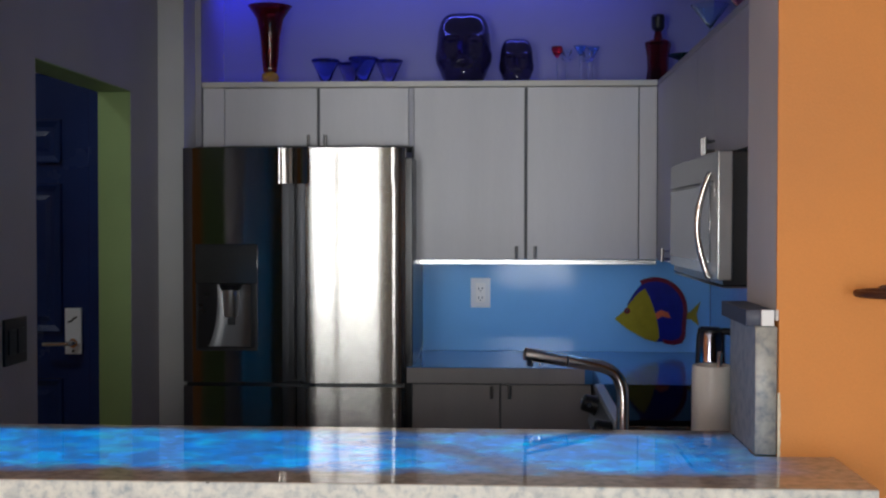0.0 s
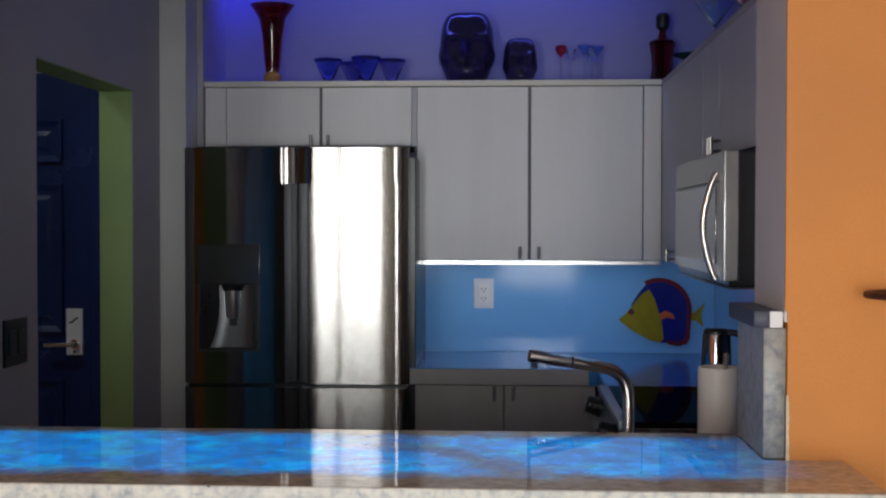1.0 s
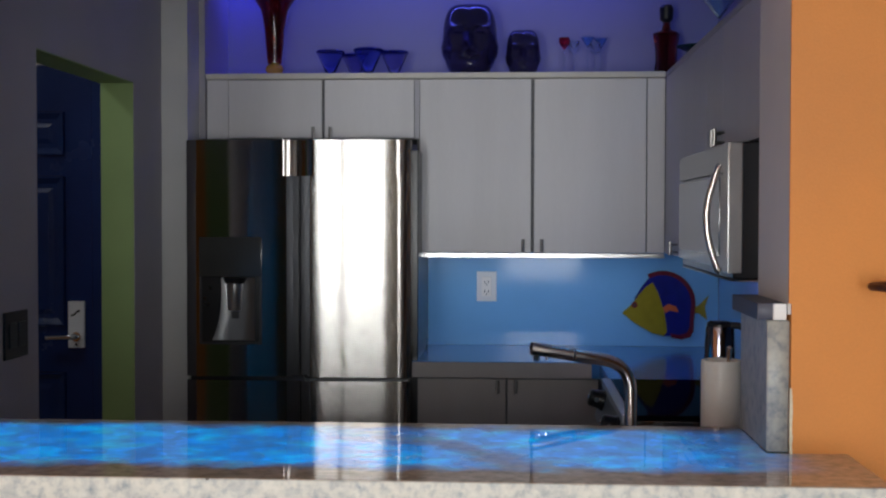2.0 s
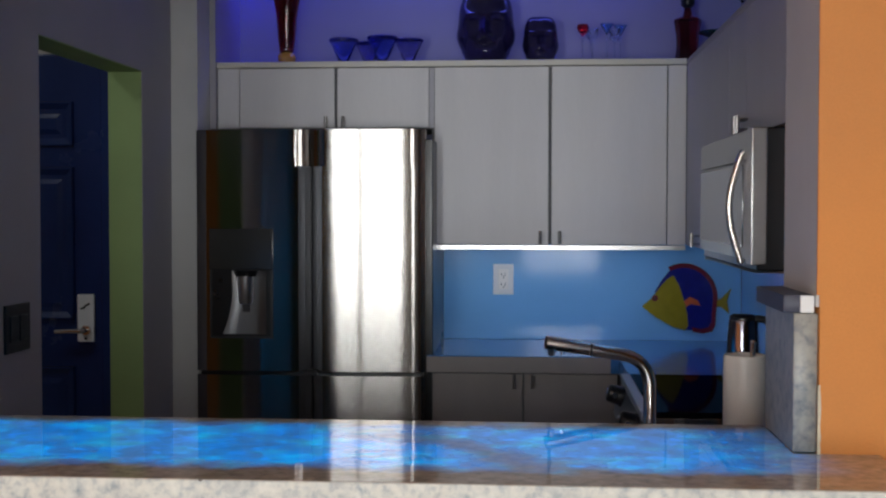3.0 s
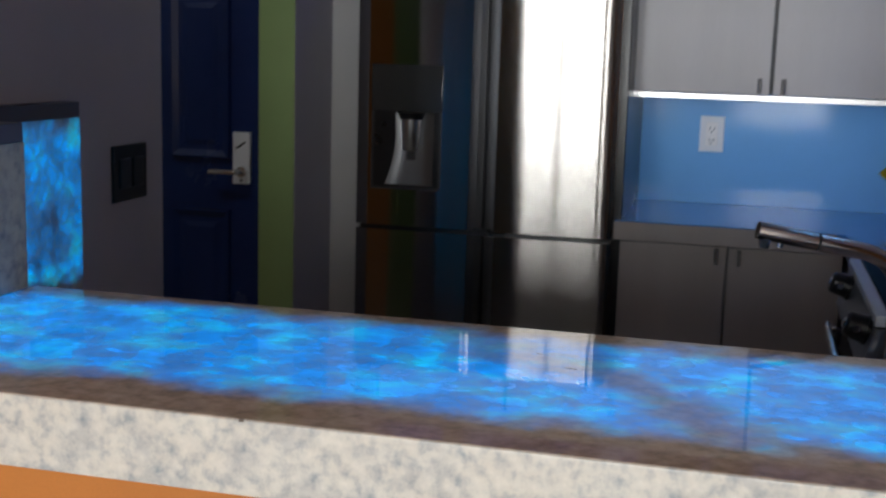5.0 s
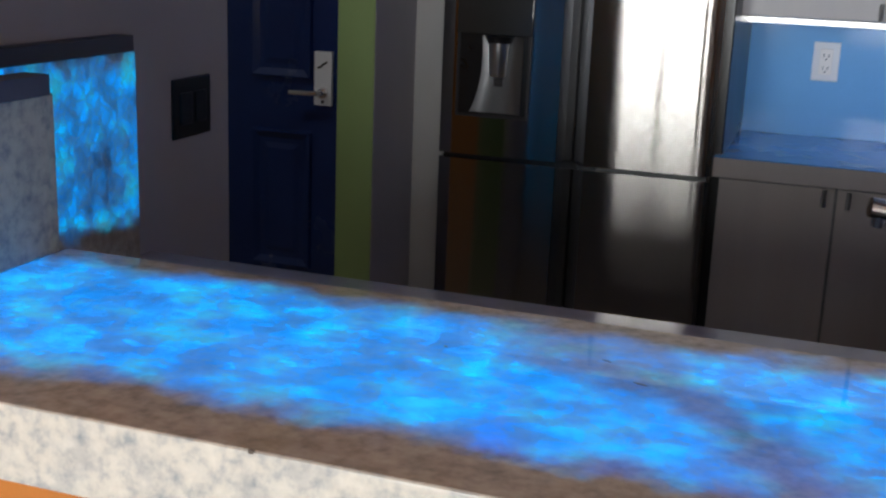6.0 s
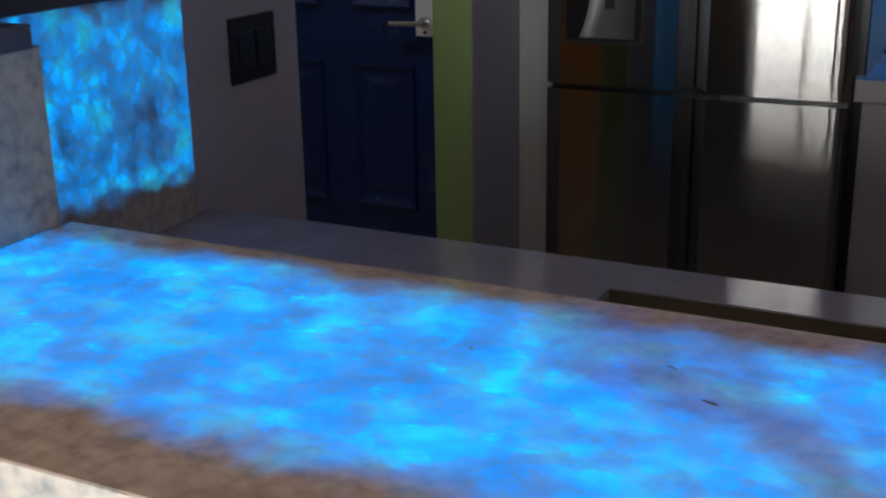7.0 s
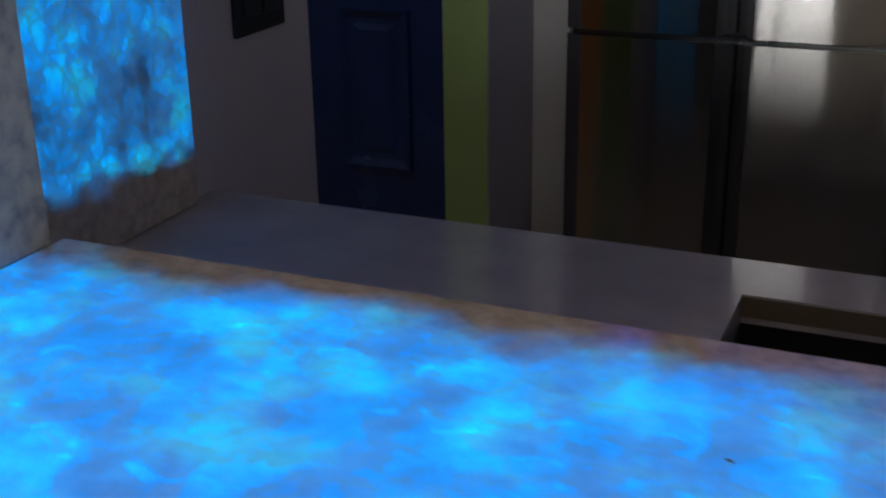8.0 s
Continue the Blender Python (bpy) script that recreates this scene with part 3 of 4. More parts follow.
def refrigerator():
    x0, x1, zs, zt = -1.055, -0.150, 0.854, 1.81
    xm = -0.602
    f = thing("refrigerator", ((x0 + x1) / 2, 4.9, 0), "stainless steel four-door refrigerator with water dispenser", "refrigerator")
    part("body", box((x0 + 0.004, FR_Y + 0.085, 0.03), (x1 + 0.025, NORTH - 0.01, zt - 0.035), 0.004), M_BLACK, f)
    left = part("left_door", curved_door(x0, xm - 0.004, zs + 0.008, zt, FR_Y, cut=(1, 0.042, 1.666)), M_STEEL, f)
    right = part("right_door", curved_door(xm + 0.004, x1, zs + 0.008, zt, FR_Y, cut=(-1, 0.046, 1.666), turn=0.018), M_STEEL, f)
    part("grip_recess", grip_recess(x0, xm - 0.004, zs + 0.008, 1.666, FR_Y, 1, 0.042), M_DISPBACK, left)
    part("grip_recess", grip_recess(xm + 0.004, x1, zs + 0.008, 1.666, FR_Y, -1, 0.046), M_DISPBACK, right)
    lower_left = part("lower_left_door", curved_door(x0, xm - 0.004, 0.06, zs - 0.008, FR_Y, cut=(1, 0.042, zs - 0.0085)), M_STEEL, f)
    lower_right = part("lower_right_door", curved_door(xm + 0.004, x1, 0.06, zs - 0.008, FR_Y, cut=(-1, 0.046, zs - 0.0085), turn=0.018), M_STEEL, f)
    part("grip_recess", grip_recess(x0, xm - 0.004, 0.06, zs - 0.009, FR_Y, 1, 0.042), M_DISPBACK, lower_left)
    part("grip_recess", grip_recess(xm + 0.004, x1, 0.06, zs - 0.009, FR_Y, -1, 0.046), M_DISPBACK, lower_right)
    part("seam", box((x0 + 0.01, FR_Y + 0.03, zs - 0.012), (x1 - 0.01, FR_Y + 0.08, zs + 0.012)), M_BLACK, f)
    for x in (x0 + 0.06, x1 - 0.06):
        part("hinge_cover", box((x - 0.05, FR_Y + 0.078, zt - 0.03), (x + 0.05, FR_Y + 0.16, zt - 0.002), 0.006, 2), M_DARKGREY, f)
    for x in (x0 + 0.07, x1 - 0.07):
        part("foot", rod(bmesh.new(), (x, FR_Y + 0.15, 0), (x, FR_Y + 0.15, 0.06), 0.02), M_BLACK, f)
    # dispenser
    part("control_panel", box((-1.002, FR_Y - 0.004, 1.262), (-0.746, FR_Y + 0.02, 1.422), 0.003, 2), M_DISPENSER, left, "glossy dark control panel")
    bm = bmesh.new()
    bx(bm, (-1.0, FR_Y - 0.003, 0.990), (-0.990, FR_Y + 0.02, 1.262), 0.002)
    bx(bm, (-0.757, FR_Y - 0.003, 0.990), (-0.747, FR_Y + 0.02, 1.262), 0.002)
    bx(bm, (-0.990, FR_Y - 0.003, 0.990), (-0.757, FR_Y + 0.02, 1.000), 0.002)
    part("dispenser_frame", bm, M_DARKGREY, left)
    part("dispenser_recess", box((-0.990, FR_Y - 0.002, 1.0), (-0.757, FR_Y + 0.004, 1.262)), M_BLACK, left, "black dispenser recess")
    back = bmesh.new()
    rows = []
    for i in range(13):
        u = i / 12
        z = 1.008 + 0.25 * u
        xa, xb = -0.945 + 0.035 * u ** 0.7 + 0.012 * math.sin(math.pi * u), -0.772
        rows.append([back.verts.new((xa + (xb - xa) * k / 10, FR_Y - 0.0025 - 0.010 * (2 * k / 10 - 1) ** 4 - 0.006 * (1 - u) ** 3, z)) for k in range(11)])
    for ra, rb in zip(rows, rows[1:]):
        for k in range(10):
            back.faces.new((ra[k], ra[k + 1], rb[k + 1], rb[k]))
    part("dispenser_back", back, M_DISPBACK, left, "curved dark steel dispenser back")
    part("spout_cap", rod(bmesh.new(), (-0.853, FR_Y - 0.010, 1.236), (-0.853, FR_Y - 0.010, 1.260), 0.040, 0.050, 28), M_BLACK, left)
    part("spout", lathe([(0.0, 0.0), (0.024, 0.0), (0.027, 0.005), (0.033, 0.10), (0.034, 0.108), (0.0, 0.108)], (-0.853, FR_Y - 0.018, 1.130), 24), M_SPOUT, left, "bright chrome water spout")
    part("paddle", box((-0.868, FR_Y - 0.010, 1.095), (-0.838, FR_Y - 0.004, 1.15), 0.003), M_DARKGREY, left)
    bm = bmesh.new()
    for i in range(7):
        bx(bm, (-0.262 + i * 0.0115, FR_Y + 0.0035, 1.757), (-0.253 + i * 0.0115, FR_Y + 0.012, 1.768))
    part("badge", bm, M_WHITE, right, "small pale maker's badge", smooth=False)
    return f


refrigerator()


# ---- wall cabinets ----
def pull(parent, x, y, z, h=0.052, ax="y"):
    """A short round bar handle on two posts."""
    bm = bmesh.new()
    off = Vector((0, -0.03, 0)) if ax == "y" else Vector((-0.03, 0, 0))
    p = Vector((x, y, z))
    rod(bm, p + off - Vector((0, 0, h / 2)), p + off + Vector((0, 0, h / 2)), 0.0065, seg=12)
    for dz in (-h * 0.28, h * 0.28):
        rod(bm, p + Vector((0, 0, dz)), p + off + Vector((0, 0, dz)), 0.004, seg=8)
    return part("handle", bm, M_PULL, parent, "brushed nickel bar handle")


def door_xz(parent, x0, x1, z0, z1, y, mat, handle=None):
    d = part("door", box((x0 + 0.001, y - 0.019, z0), (x1 - 0.001, y, z1), 0.0025, 2), mat, parent)
    if handle:
        pull(d, handle[0], y - 0.019, handle[1])
    return d


def door_yz(parent, y0, y1, z0, z1, x, mat, handle=None):
    d = part("door", box((x, y0 + 0.0006, z0), (x + 0.019, y1 - 0.0006, z1), 0.0008), mat, parent)
    if handle:
        pull(d, x, handle[0], handle[1], ax="x")
    return d


CY = CAB_Y + 0.019
c1 = thing("wall_cabinet", (-0.6, NORTH, 1.83), "pale grey two-door cabinet above the refrigerator", "cabinet", "wall cabinets")
part("body", box((-1.036, CY + 0.001, 1.83), (-0.148, NORTH - 0.002, CAB_Z1 - 0.002)), M_GAP, c1)
part("filler", box((-1.037, CAB_Y + 0.002, 1.832), (-0.947, CY, CAB_Z1 - 0.002), 0.001), M_CAB, c1)
door_xz(c1, -0.945, -0.547, 1.835, CAB_Z1 - 0.003, CY, M_CAB, (-0.581, 1.853))
door_xz(c1, -0.537, -0.157, 1.835, CAB_Z1 - 0.003, CY, M_CAB, (-0.509, 1.853))
part("filler", box((-0.1555, CAB_Y + 0.006, 1.832), (-0.1365, CY, CAB_Z1 - 0.003)), M_CABSIDE, c1)
c2 = thing("wall_cabinet", (0.35, NORTH, CAB_Z0), "tall pale grey two-door wall cabinet over blue backsplash", "cabinet", "wall cabinets")
part("body", box((-0.146, CY + 0.001, CAB_Z0 + 0.002), (0.872, NORTH - 0.002, CAB_Z1 - 0.002)), M_GAP, c2)
door_xz(c2, -0.135, 0.332, CAB_Z0, CAB_Z1 - 0.003, CY, M_CAB, (0.298, 1.385))
door_xz(c2, 0.343, 0.808, CAB_Z0, CAB_Z1 - 0.003, CY, M_CAB, (0.376, 1.385))
part("filler", box((0.812, CAB_Y + 0.002, CAB_Z0), (0.8845, CY, CAB_Z1 - 0.003), 0.001), M_CAB, c2)
built("trim_cabinet_top", box((-1.039, CAB_Y - 0.012, CAB_Z1), (0.884, NORTH - 0.002, CAB_Z1 + 0.024), 0.002), M_EDGE, "cream edged board on top of the cabinets")
built("trim_light_rail", box((-0.146, CAB_Y - 0.004, CAB_Z0 - 0.022), (0.884, CAB_Y + 0.03, CAB_Z0 - 0.002), 0.002), M_ALU, "aluminium rail under the cabinets")

SX = 0.885   # side cabinet fronts
MY0, MY1, MX, MZ0, MZ1 = 2.92, 3.82, 0.80, 1.372, 1.695
c3 = thing("wall_cabinet", (EAST, 4.3, CAB_Z0), "corner wall cabinet with bar handle, greyed for shade", "cabinet", "wall cabinets")
part("body", box((SX + 0.02, MY1 + 0.002, CAB_Z0), (EAST - 0.002, NORTH - 0.004, CAB_Z1 - 0.002)), M_GAP, c3)
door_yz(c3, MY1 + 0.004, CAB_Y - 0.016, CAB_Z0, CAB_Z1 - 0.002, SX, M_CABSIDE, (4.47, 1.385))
c4 = thing("wall_cabinet", (EAST, 3.3, 1.72), "short cabinet above the microwave, greyed for shade", "cabinet", "wall cabinets")
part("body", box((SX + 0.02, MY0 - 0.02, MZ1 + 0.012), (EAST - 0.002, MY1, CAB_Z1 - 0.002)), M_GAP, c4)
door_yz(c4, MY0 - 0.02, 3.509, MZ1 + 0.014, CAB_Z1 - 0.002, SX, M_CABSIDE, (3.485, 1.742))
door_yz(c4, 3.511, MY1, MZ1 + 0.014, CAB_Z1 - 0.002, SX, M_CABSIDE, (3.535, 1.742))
c5 = thing("wall_cabinet", (EAST, 2.55, CAB_Z0), "narrow wall cabinet beside the microwave, greyed for shade", "cabinet", "wall cabinets")
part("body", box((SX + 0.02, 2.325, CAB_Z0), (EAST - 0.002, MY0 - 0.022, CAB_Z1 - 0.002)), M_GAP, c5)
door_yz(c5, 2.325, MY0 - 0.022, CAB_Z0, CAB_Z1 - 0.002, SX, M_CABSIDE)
built("trim_side_cabinet_top", box((SX - 0.001, 2.325, CAB_Z1), (EAST - 0.002, CAB_Y - 0.014, CAB_Z1 + 0.02), 0.002), M_GREY, "board on top of the side cabinets")


# ---- microwave ----
def microwave():
    m = thing("microwave", (1.0, (MY0 + MY1) / 2, MZ0), "stainless steel over-range microwave with curved handle", "microwave")
    part("body", box((MX + 0.011, MY0 + 0.004, MZ0 - 0.025), (EAST - 0.002, MY1, MZ1), 0.004), M_BLACK, m)
    part("vent_strip", box((MX, MY0 + 0.09, MZ1 - 0.075), (MX + 0.0105, MY1, MZ1), 0.003, 2), M_MWSTEEL, m)
    d = part("door", box((MX, MY0 + 0.09, MZ0), (MX + 0.0105, MY1, MZ1 - 0.078), 0.003, 2), M_MWSTEEL, m)
    part("window", box((MX - 0.003, MY0 + 0.135, MZ0 + 0.03), (MX + 0.002, MY1 - 0.012, MZ1 - 0.085), 0.001), M_MWGLASS, d, "grey reflecting window")
    part("control_column", box((MX - 0.004, MY0, MZ0 - 0.01), (MX + 0.034, MY0 + 0.070, MZ1), 0.004, 2), M_MWSTEEL, m)
    part("gap", box((MX + 0.001, MY0 + 0.0705, MZ0), (MX + 0.0108, MY0 + 0.0895, MZ1 - 0.002)), M_BLACK, m)
    hy = MY0 + 0.118
    pts = [(MX - 0.002, hy, MZ1 - 0.055)] + [(MX - 0.008 - 0.03 * math.sin(math.pi * i / 14), hy, MZ1 - 0.06 - (MZ1 - MZ0 - 0.055) * i / 14) for i in range(15)] + [(MX - 0.002, hy, MZ0 - 0.008)]
    part("handle", tube(pts, 0.009), M_NICKEL, m, "bowed chrome handle")
    part("underside", box((MX + 0.01, MY0, MZ0 - 0.03), (EAST - 0.01, MY1 - 0.02, MZ0 - 0.026)), M_MWSTEEL, m)
    return m


microwave()

# ---- backsplash, outlet, fish ----
BS = NORTH - 0.008
single("backsplash", box((-0.15, BS, TOP_Z), (EAST - 0.010, NORTH - 0.001, CAB_Z0 - 0.001), 0.001), M_BLUEGLASS, "glossy sky blue glass backsplash behind worktop", "backsplash")
single("backsplash", box((EAST - 0.008, 2.325, SINK_Z), (EAST - 0.001, BS - 0.001, CAB_Z0 - 0.001), 0.001), M_BLUEGLASS, "glossy sky blue glass backsplash on side wall", "backsplash")
o = thing("wall_outlet", (0.139, BS, 1.19), "white double power outlet on blue backsplash", "outlet")
part("plate", box((0.094, BS - 0.006, 1.123), (0.184, BS, 1.258), 0.003, 2), M_WHITE, o)
part("insert", box((0.117, BS - 0.009, 1.146), (0.161, BS - 0.005, 1.235), 0.002), M_CERAMIC, o)
for z in (1.162, 1.205):
    bm = bmesh.new()
    for dx in (-0.008, 0.008):
        bx(bm, (0.139 + dx - 0.0015, BS - 0.0096, z), (0.139 + dx + 0.0015, BS - 0.0085, z + 0.012))
    rod(bm, (0.139, BS - 0.0096, z - 0.006), (0.139, BS - 0.0085, z - 0.006), 0.003, seg=10)
    part("socket", bm, M_BLACK, o, smooth=False)


def fish():
    y0, y1 = BS - 0.014, BS
    cx, cz, rx, rz = 0.925, 1.115, 0.145, 0.150
    f = thing("fish_plaque", (cx, BS, cz), "yellow, blue and red glass fish on backsplash", "wall ornament")

    def ell(a0, a1, k=1.0, n=20):
        return [(cx + k * rx * math.cos(radians(a0 + (a1 - a0) * i / n)), cz + k * rz * math.sin(radians(a0 + (a1 - a0) * i / n))) for i in range(n + 1)]
    nose = (0.745, 1.075)
    face = [nose] + [(0.79 + 0.10 * u, 1.115 + 0.10 * math.sin(u * 1.5)) for u in (0, 0.3, 0.6, 0.9)] + \
           [(0.89 + 0.055 * math.sin(u * 1.57), 1.205 - 0.225 * u) for u in (0.15, 0.35, 0.55, 0.75, 0.95)] + [(0.93, 0.972), (0.88, 0.985), (0.80, 1.03)]
    part("face", slab_xz(face, y0 - 0.002, y1), M_YELLOW, f, "yellow glass face", smooth=False)
    part("body", slab_xz([(0.80, 1.14), (0.83, 1.19)] + ell(120, -8, 0.88) + [(1.046, 1.045), (1.044, 1.0), (1.03, 0.976), (0.99, 0.972), (0.925, 0.972)], y0, y1 - 0.001), M_FBLUE, f, "cobalt blue glass body", smooth=False)
    corner = [(1.064, 1.045), (1.062, 0.995), (1.048, 0.968), (1.01, 0.958), (0.965, 0.966)]
    inner = [(cx + 0.87 * (x - cx), cz + 0.87 * (z - cz)) for x, z in corner]
    part("fin_rim", slab_xz(ell(118, -8) + corner + inner[::-1] + ell(-8, 118, 0.87), y0 - 0.003, y1 - 0.002), M_FRED, f, "crimson glass fin edge", smooth=False)
    part("side_fin", slab_xz([(0.925, 1.10), (0.95, 1.118), (0.985, 1.105), (0.995, 1.08), (0.955, 1.088), (0.935, 1.075)], y0 - 0.006, y0), M_FORANGE, f, smooth=False)
    part("tail", slab_xz([(1.058, 1.10), (1.085, 1.11), (1.128, 1.155), (1.112, 1.10), (1.122, 1.045), (1.085, 1.075), (1.058, 1.075)], y0, y1 - 0.001), M_YELLOW, f, "yellow glass tail", smooth=False)
    part("eye", rod(bmesh.new(), (0.80, y0 - 0.005, 1.112), (0.80, y0, 1.112), 0.014), M_FRED, f)
    part("pupil", rod(bmesh.new(), (0.80, y0 - 0.007, 1.112), (0.80, y0 - 0.004, 1.112), 0.006), M_BLACK, f)
    return f


fish()

# ---- base cabinets and worktops ----
b1 = thing("base_cabinet", (0.23, NORTH, 0), "taupe two-door base cabinet with bar handles", "cabinet", "base cabinets")
part("body", box((-0.128, TOP_EDGE + 0.04, 0.1), (0.60, NORTH - 0.002, TOP_Z - 0.068)), M_GAP, b1)
door_xz(b1, -0.125, 0.230, 0.11, 0.853, TOP_EDGE + 0.04, M_BASE, (0.197, 0.825))
door_xz(b1, 0.236, 0.60, 0.11, 0.853, TOP_EDGE + 0.04, M_BASE, (0.27, 0.825))
part("plinth", box((-0.125, TOP_EDGE + 0.09, 0), (0.60, NORTH - 0.002, 0.1)), M_GAP, b1)
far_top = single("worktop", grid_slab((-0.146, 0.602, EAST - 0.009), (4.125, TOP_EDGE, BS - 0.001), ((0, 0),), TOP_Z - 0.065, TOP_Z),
       M_BACKTOP, "polished worktop coloured blue like the backsplash it reflects", "worktop")
part("front_edge", box((-0.146, TOP_EDGE - 0.003, TOP_Z - 0.065), (0.5715, TOP_EDGE - 0.0002, TOP_Z - 0.003), 0.001), M_BASE, far_top, "taupe laminate front edge")
b2 = thing("base_cabinet", (0.9, 4.4, 0), "taupe corner base cabinet", "cabinet", "base cabinets")
part("body", box((0.62, 4.125, 0.0), (EAST - 0.01, NORTH - 0.004, TOP_Z - 0.067)), M_BASE, b2)


def cooker():
    r = thing("range_cooker", (0.9, 3.73, 0), "stainless range with black glass hob and knobs", "cooker")
    part("body", box((0.60, 3.345, 0.03), (EAST - 0.012, 4.12, TOP_Z - 0.01), 0.003), M_STEEL, r)
    part("hob", box((0.605, 3.34, TOP_Z - 0.009), (EAST - 0.012, 4.122, TOP_Z + 0.006), 0.003, 2), M_BLACKGLASS, r, "black glass hob")
    part("front_edge", box((0.572, 3.34, TOP_Z - 0.02), (0.604, 4.122, TOP_Z + 0.008), 0.006, 2), M_RANGE, r)
    bm = slab_xz([(0.60, 0.90), (0.575, 0.90), (0.548, 0.80), (0.60, 0.80)], 3.345, 4.118)
    part("control_panel", bm, M_RANGEFRONT, r)
    for y in (3.42, 3.94):
        grip = bmesh.new()
        for xa, xb, ra, rb in ((0.568, 0.560, 0.035, 0.035), (0.560, 0.522, 0.032, 0.029), (0.522, 0.516, 0.029, 0.022)):
            rod(grip, (xa, y, 0.880 + (0.568 - xa) * 0.28), (xb, y, 0.880 + (0.568 - xb) * 0.28), ra, rb, 24)
        k = part("knob", grip, M_BLACK, r)
        part("cap", rod(bmesh.new(), (0.517, y, 0.8943), (0.512, y, 0.8957), 0.014, 0.011, 16), M_CHROME, k)
        part("marker", rod(bmesh.new(), (0.540, y - 0.028, 0.888), (0.540, y - 0.034, 0.888), 0.010, 0.008, 14), M_CHROME, k)
    part("oven_door", box((0.565, 3.36, 0.2), (0.60, 4.105, 0.78), 0.004), M_BLACKGLASS, r)
    bm = rod(bmesh.new(), (0.525, 3.40, 0.745), (0.525, 4.07, 0.745), 0.012)
    for y in (3.45, 4.02):
        rod(bm, (0.57, y, 0.745), (0.525, y, 0.745), 0.008, seg=10)
    part("oven_handle", bm, M_NICKEL, r)
    return r


cooker()
# worktop with the sink cut-out
SK = (-0.282, 0.44, 2.50, 2.92)
za, zb = SINK_Z - 0.04, SINK_Z
wt = grid_slab((WEST + 0.001, SK[0], SK[1], 0.60, EAST - 0.009), (2.292, SK[2], SK[3], SINK_EDGE, 3.335), ((1, 1), (0, 3), (1, 3), (2, 3)), za, zb)
sink_top = single("worktop", wt, M_WORKTOP, "grey violet quartz worktop with undermount sink", "worktop")
part("front_edge", box((WEST + 0.002, SINK_EDGE + 0.0003, za + 0.002), (0.599, SINK_EDGE + 0.005, zb - 0.002), 0.0015, 2), M_WORKTOP, sink_top)
s = thing("sink", (0.08, 2.71, 0.66), "dark rectangular undermount sink in worktop", "sink")
bm = bmesh.new()
bx(bm, (SK[0] - 0.01, SK[2] - 0.01, 0.655), (SK[1] + 0.01, SK[3] + 0.01, 0.665))
for a, b in (((SK[0] - 0.012, SK[2] - 0.012), (SK[0] - 0.001, SK[3] + 0.012)), ((SK[1] + 0.001, SK[2] - 0.012), (SK[1] + 0.012, SK[3] + 0.012)),
             ((SK[0], SK[2] - 0.012), (SK[1], SK[2] - 0.001)), ((SK[0], SK[3] + 0.001), (SK[1], SK[3] + 0.012))):
    bx(bm, (*a, 0.665), (*b, za - 0.001))
part("basin", bm, M_SINK, s)
bm = bmesh.new()
bx(bm, (SK[0], SK[3] - 0.004, zb - 0.030), (SK[1], SK[3] - 0.001, zb - 0.002))
part("rim", bm, M_SINKRIM, s, "bronze toned sink rim")
part("drain", lathe([(0.0, 0), (0.045, 0), (0.045, 0.004), (0.03, 0.004), (0.028, 0.001)], (0.08, 2.71, 0.665), 24), M_CHROME, s)
b3 = thing("base_cabinet", (0, 2.7, 0), "taupe base cabinets below the sink worktop", "cabinet", "base cabinets")
bm = bmesh.new()
bx(bm, (WEST + 0.002, SINK_EDGE - 0.05, 0), (0.6, SINK_EDGE - 0.02, za - 0.001))
bx(bm, (0.62, SINK_EDGE - 0.02, 0), (EAST - 0.01, 3.335, za - 0.001))
part("front", bm, M_BASE, b3)


def faucet():
    fx, fy = 0.541, 2.76
    f = thing("faucet", (fx, fy, SINK_Z), "brushed nickel kitchen faucet with slanted spout", "faucet")
    part("spout", tube(bent([(fx, fy, SINK_Z + 0.02), (fx, fy, 1.152), (0.40, 2.724, 1.1770)], 0.07, 12), 0.0148, 20), M_NICKEL, f)
    part("joint", tube([(0.403, 2.7248, 1.1765), (0.399, 2.7238, 1.1772)], 0.0152, 20), M_BLACK, f)
    part("spray_head", tube([(0.399, 2.7238, 1.1772), (0.345, 2.710, 1.1868), (0.301, 2.699, 1.1945)], [0.0150, 0.0153, 0.0153], 20), M_NICKEL, f)
    part("nozzle", rod(bmesh.new(), (0.313, 2.702, 1.165), (0.315, 2.702, 1.183), 0.008, 0.010), M_CHROME, f)
    part("button", rod(bmesh.new(), (0.338, 2.708, 1.166), (0.340, 2.708, 1.178), 0.005), M_CHROME, f)
    part("base", lathe([(0.03, 0), (0.03, 0.006), (0.022, 0.012), (0.02, 0.05), (0.0, 0.05)], (fx, fy, SINK_Z), 24), M_NICKEL, f)
    part("lever", tube([(fx + 0.018, fy, SINK_Z + 0.04), (fx + 0.08, fy, SINK_Z + 0.055)], [0.007, 0.005]), M_NICKEL, f)
    return f


faucet()

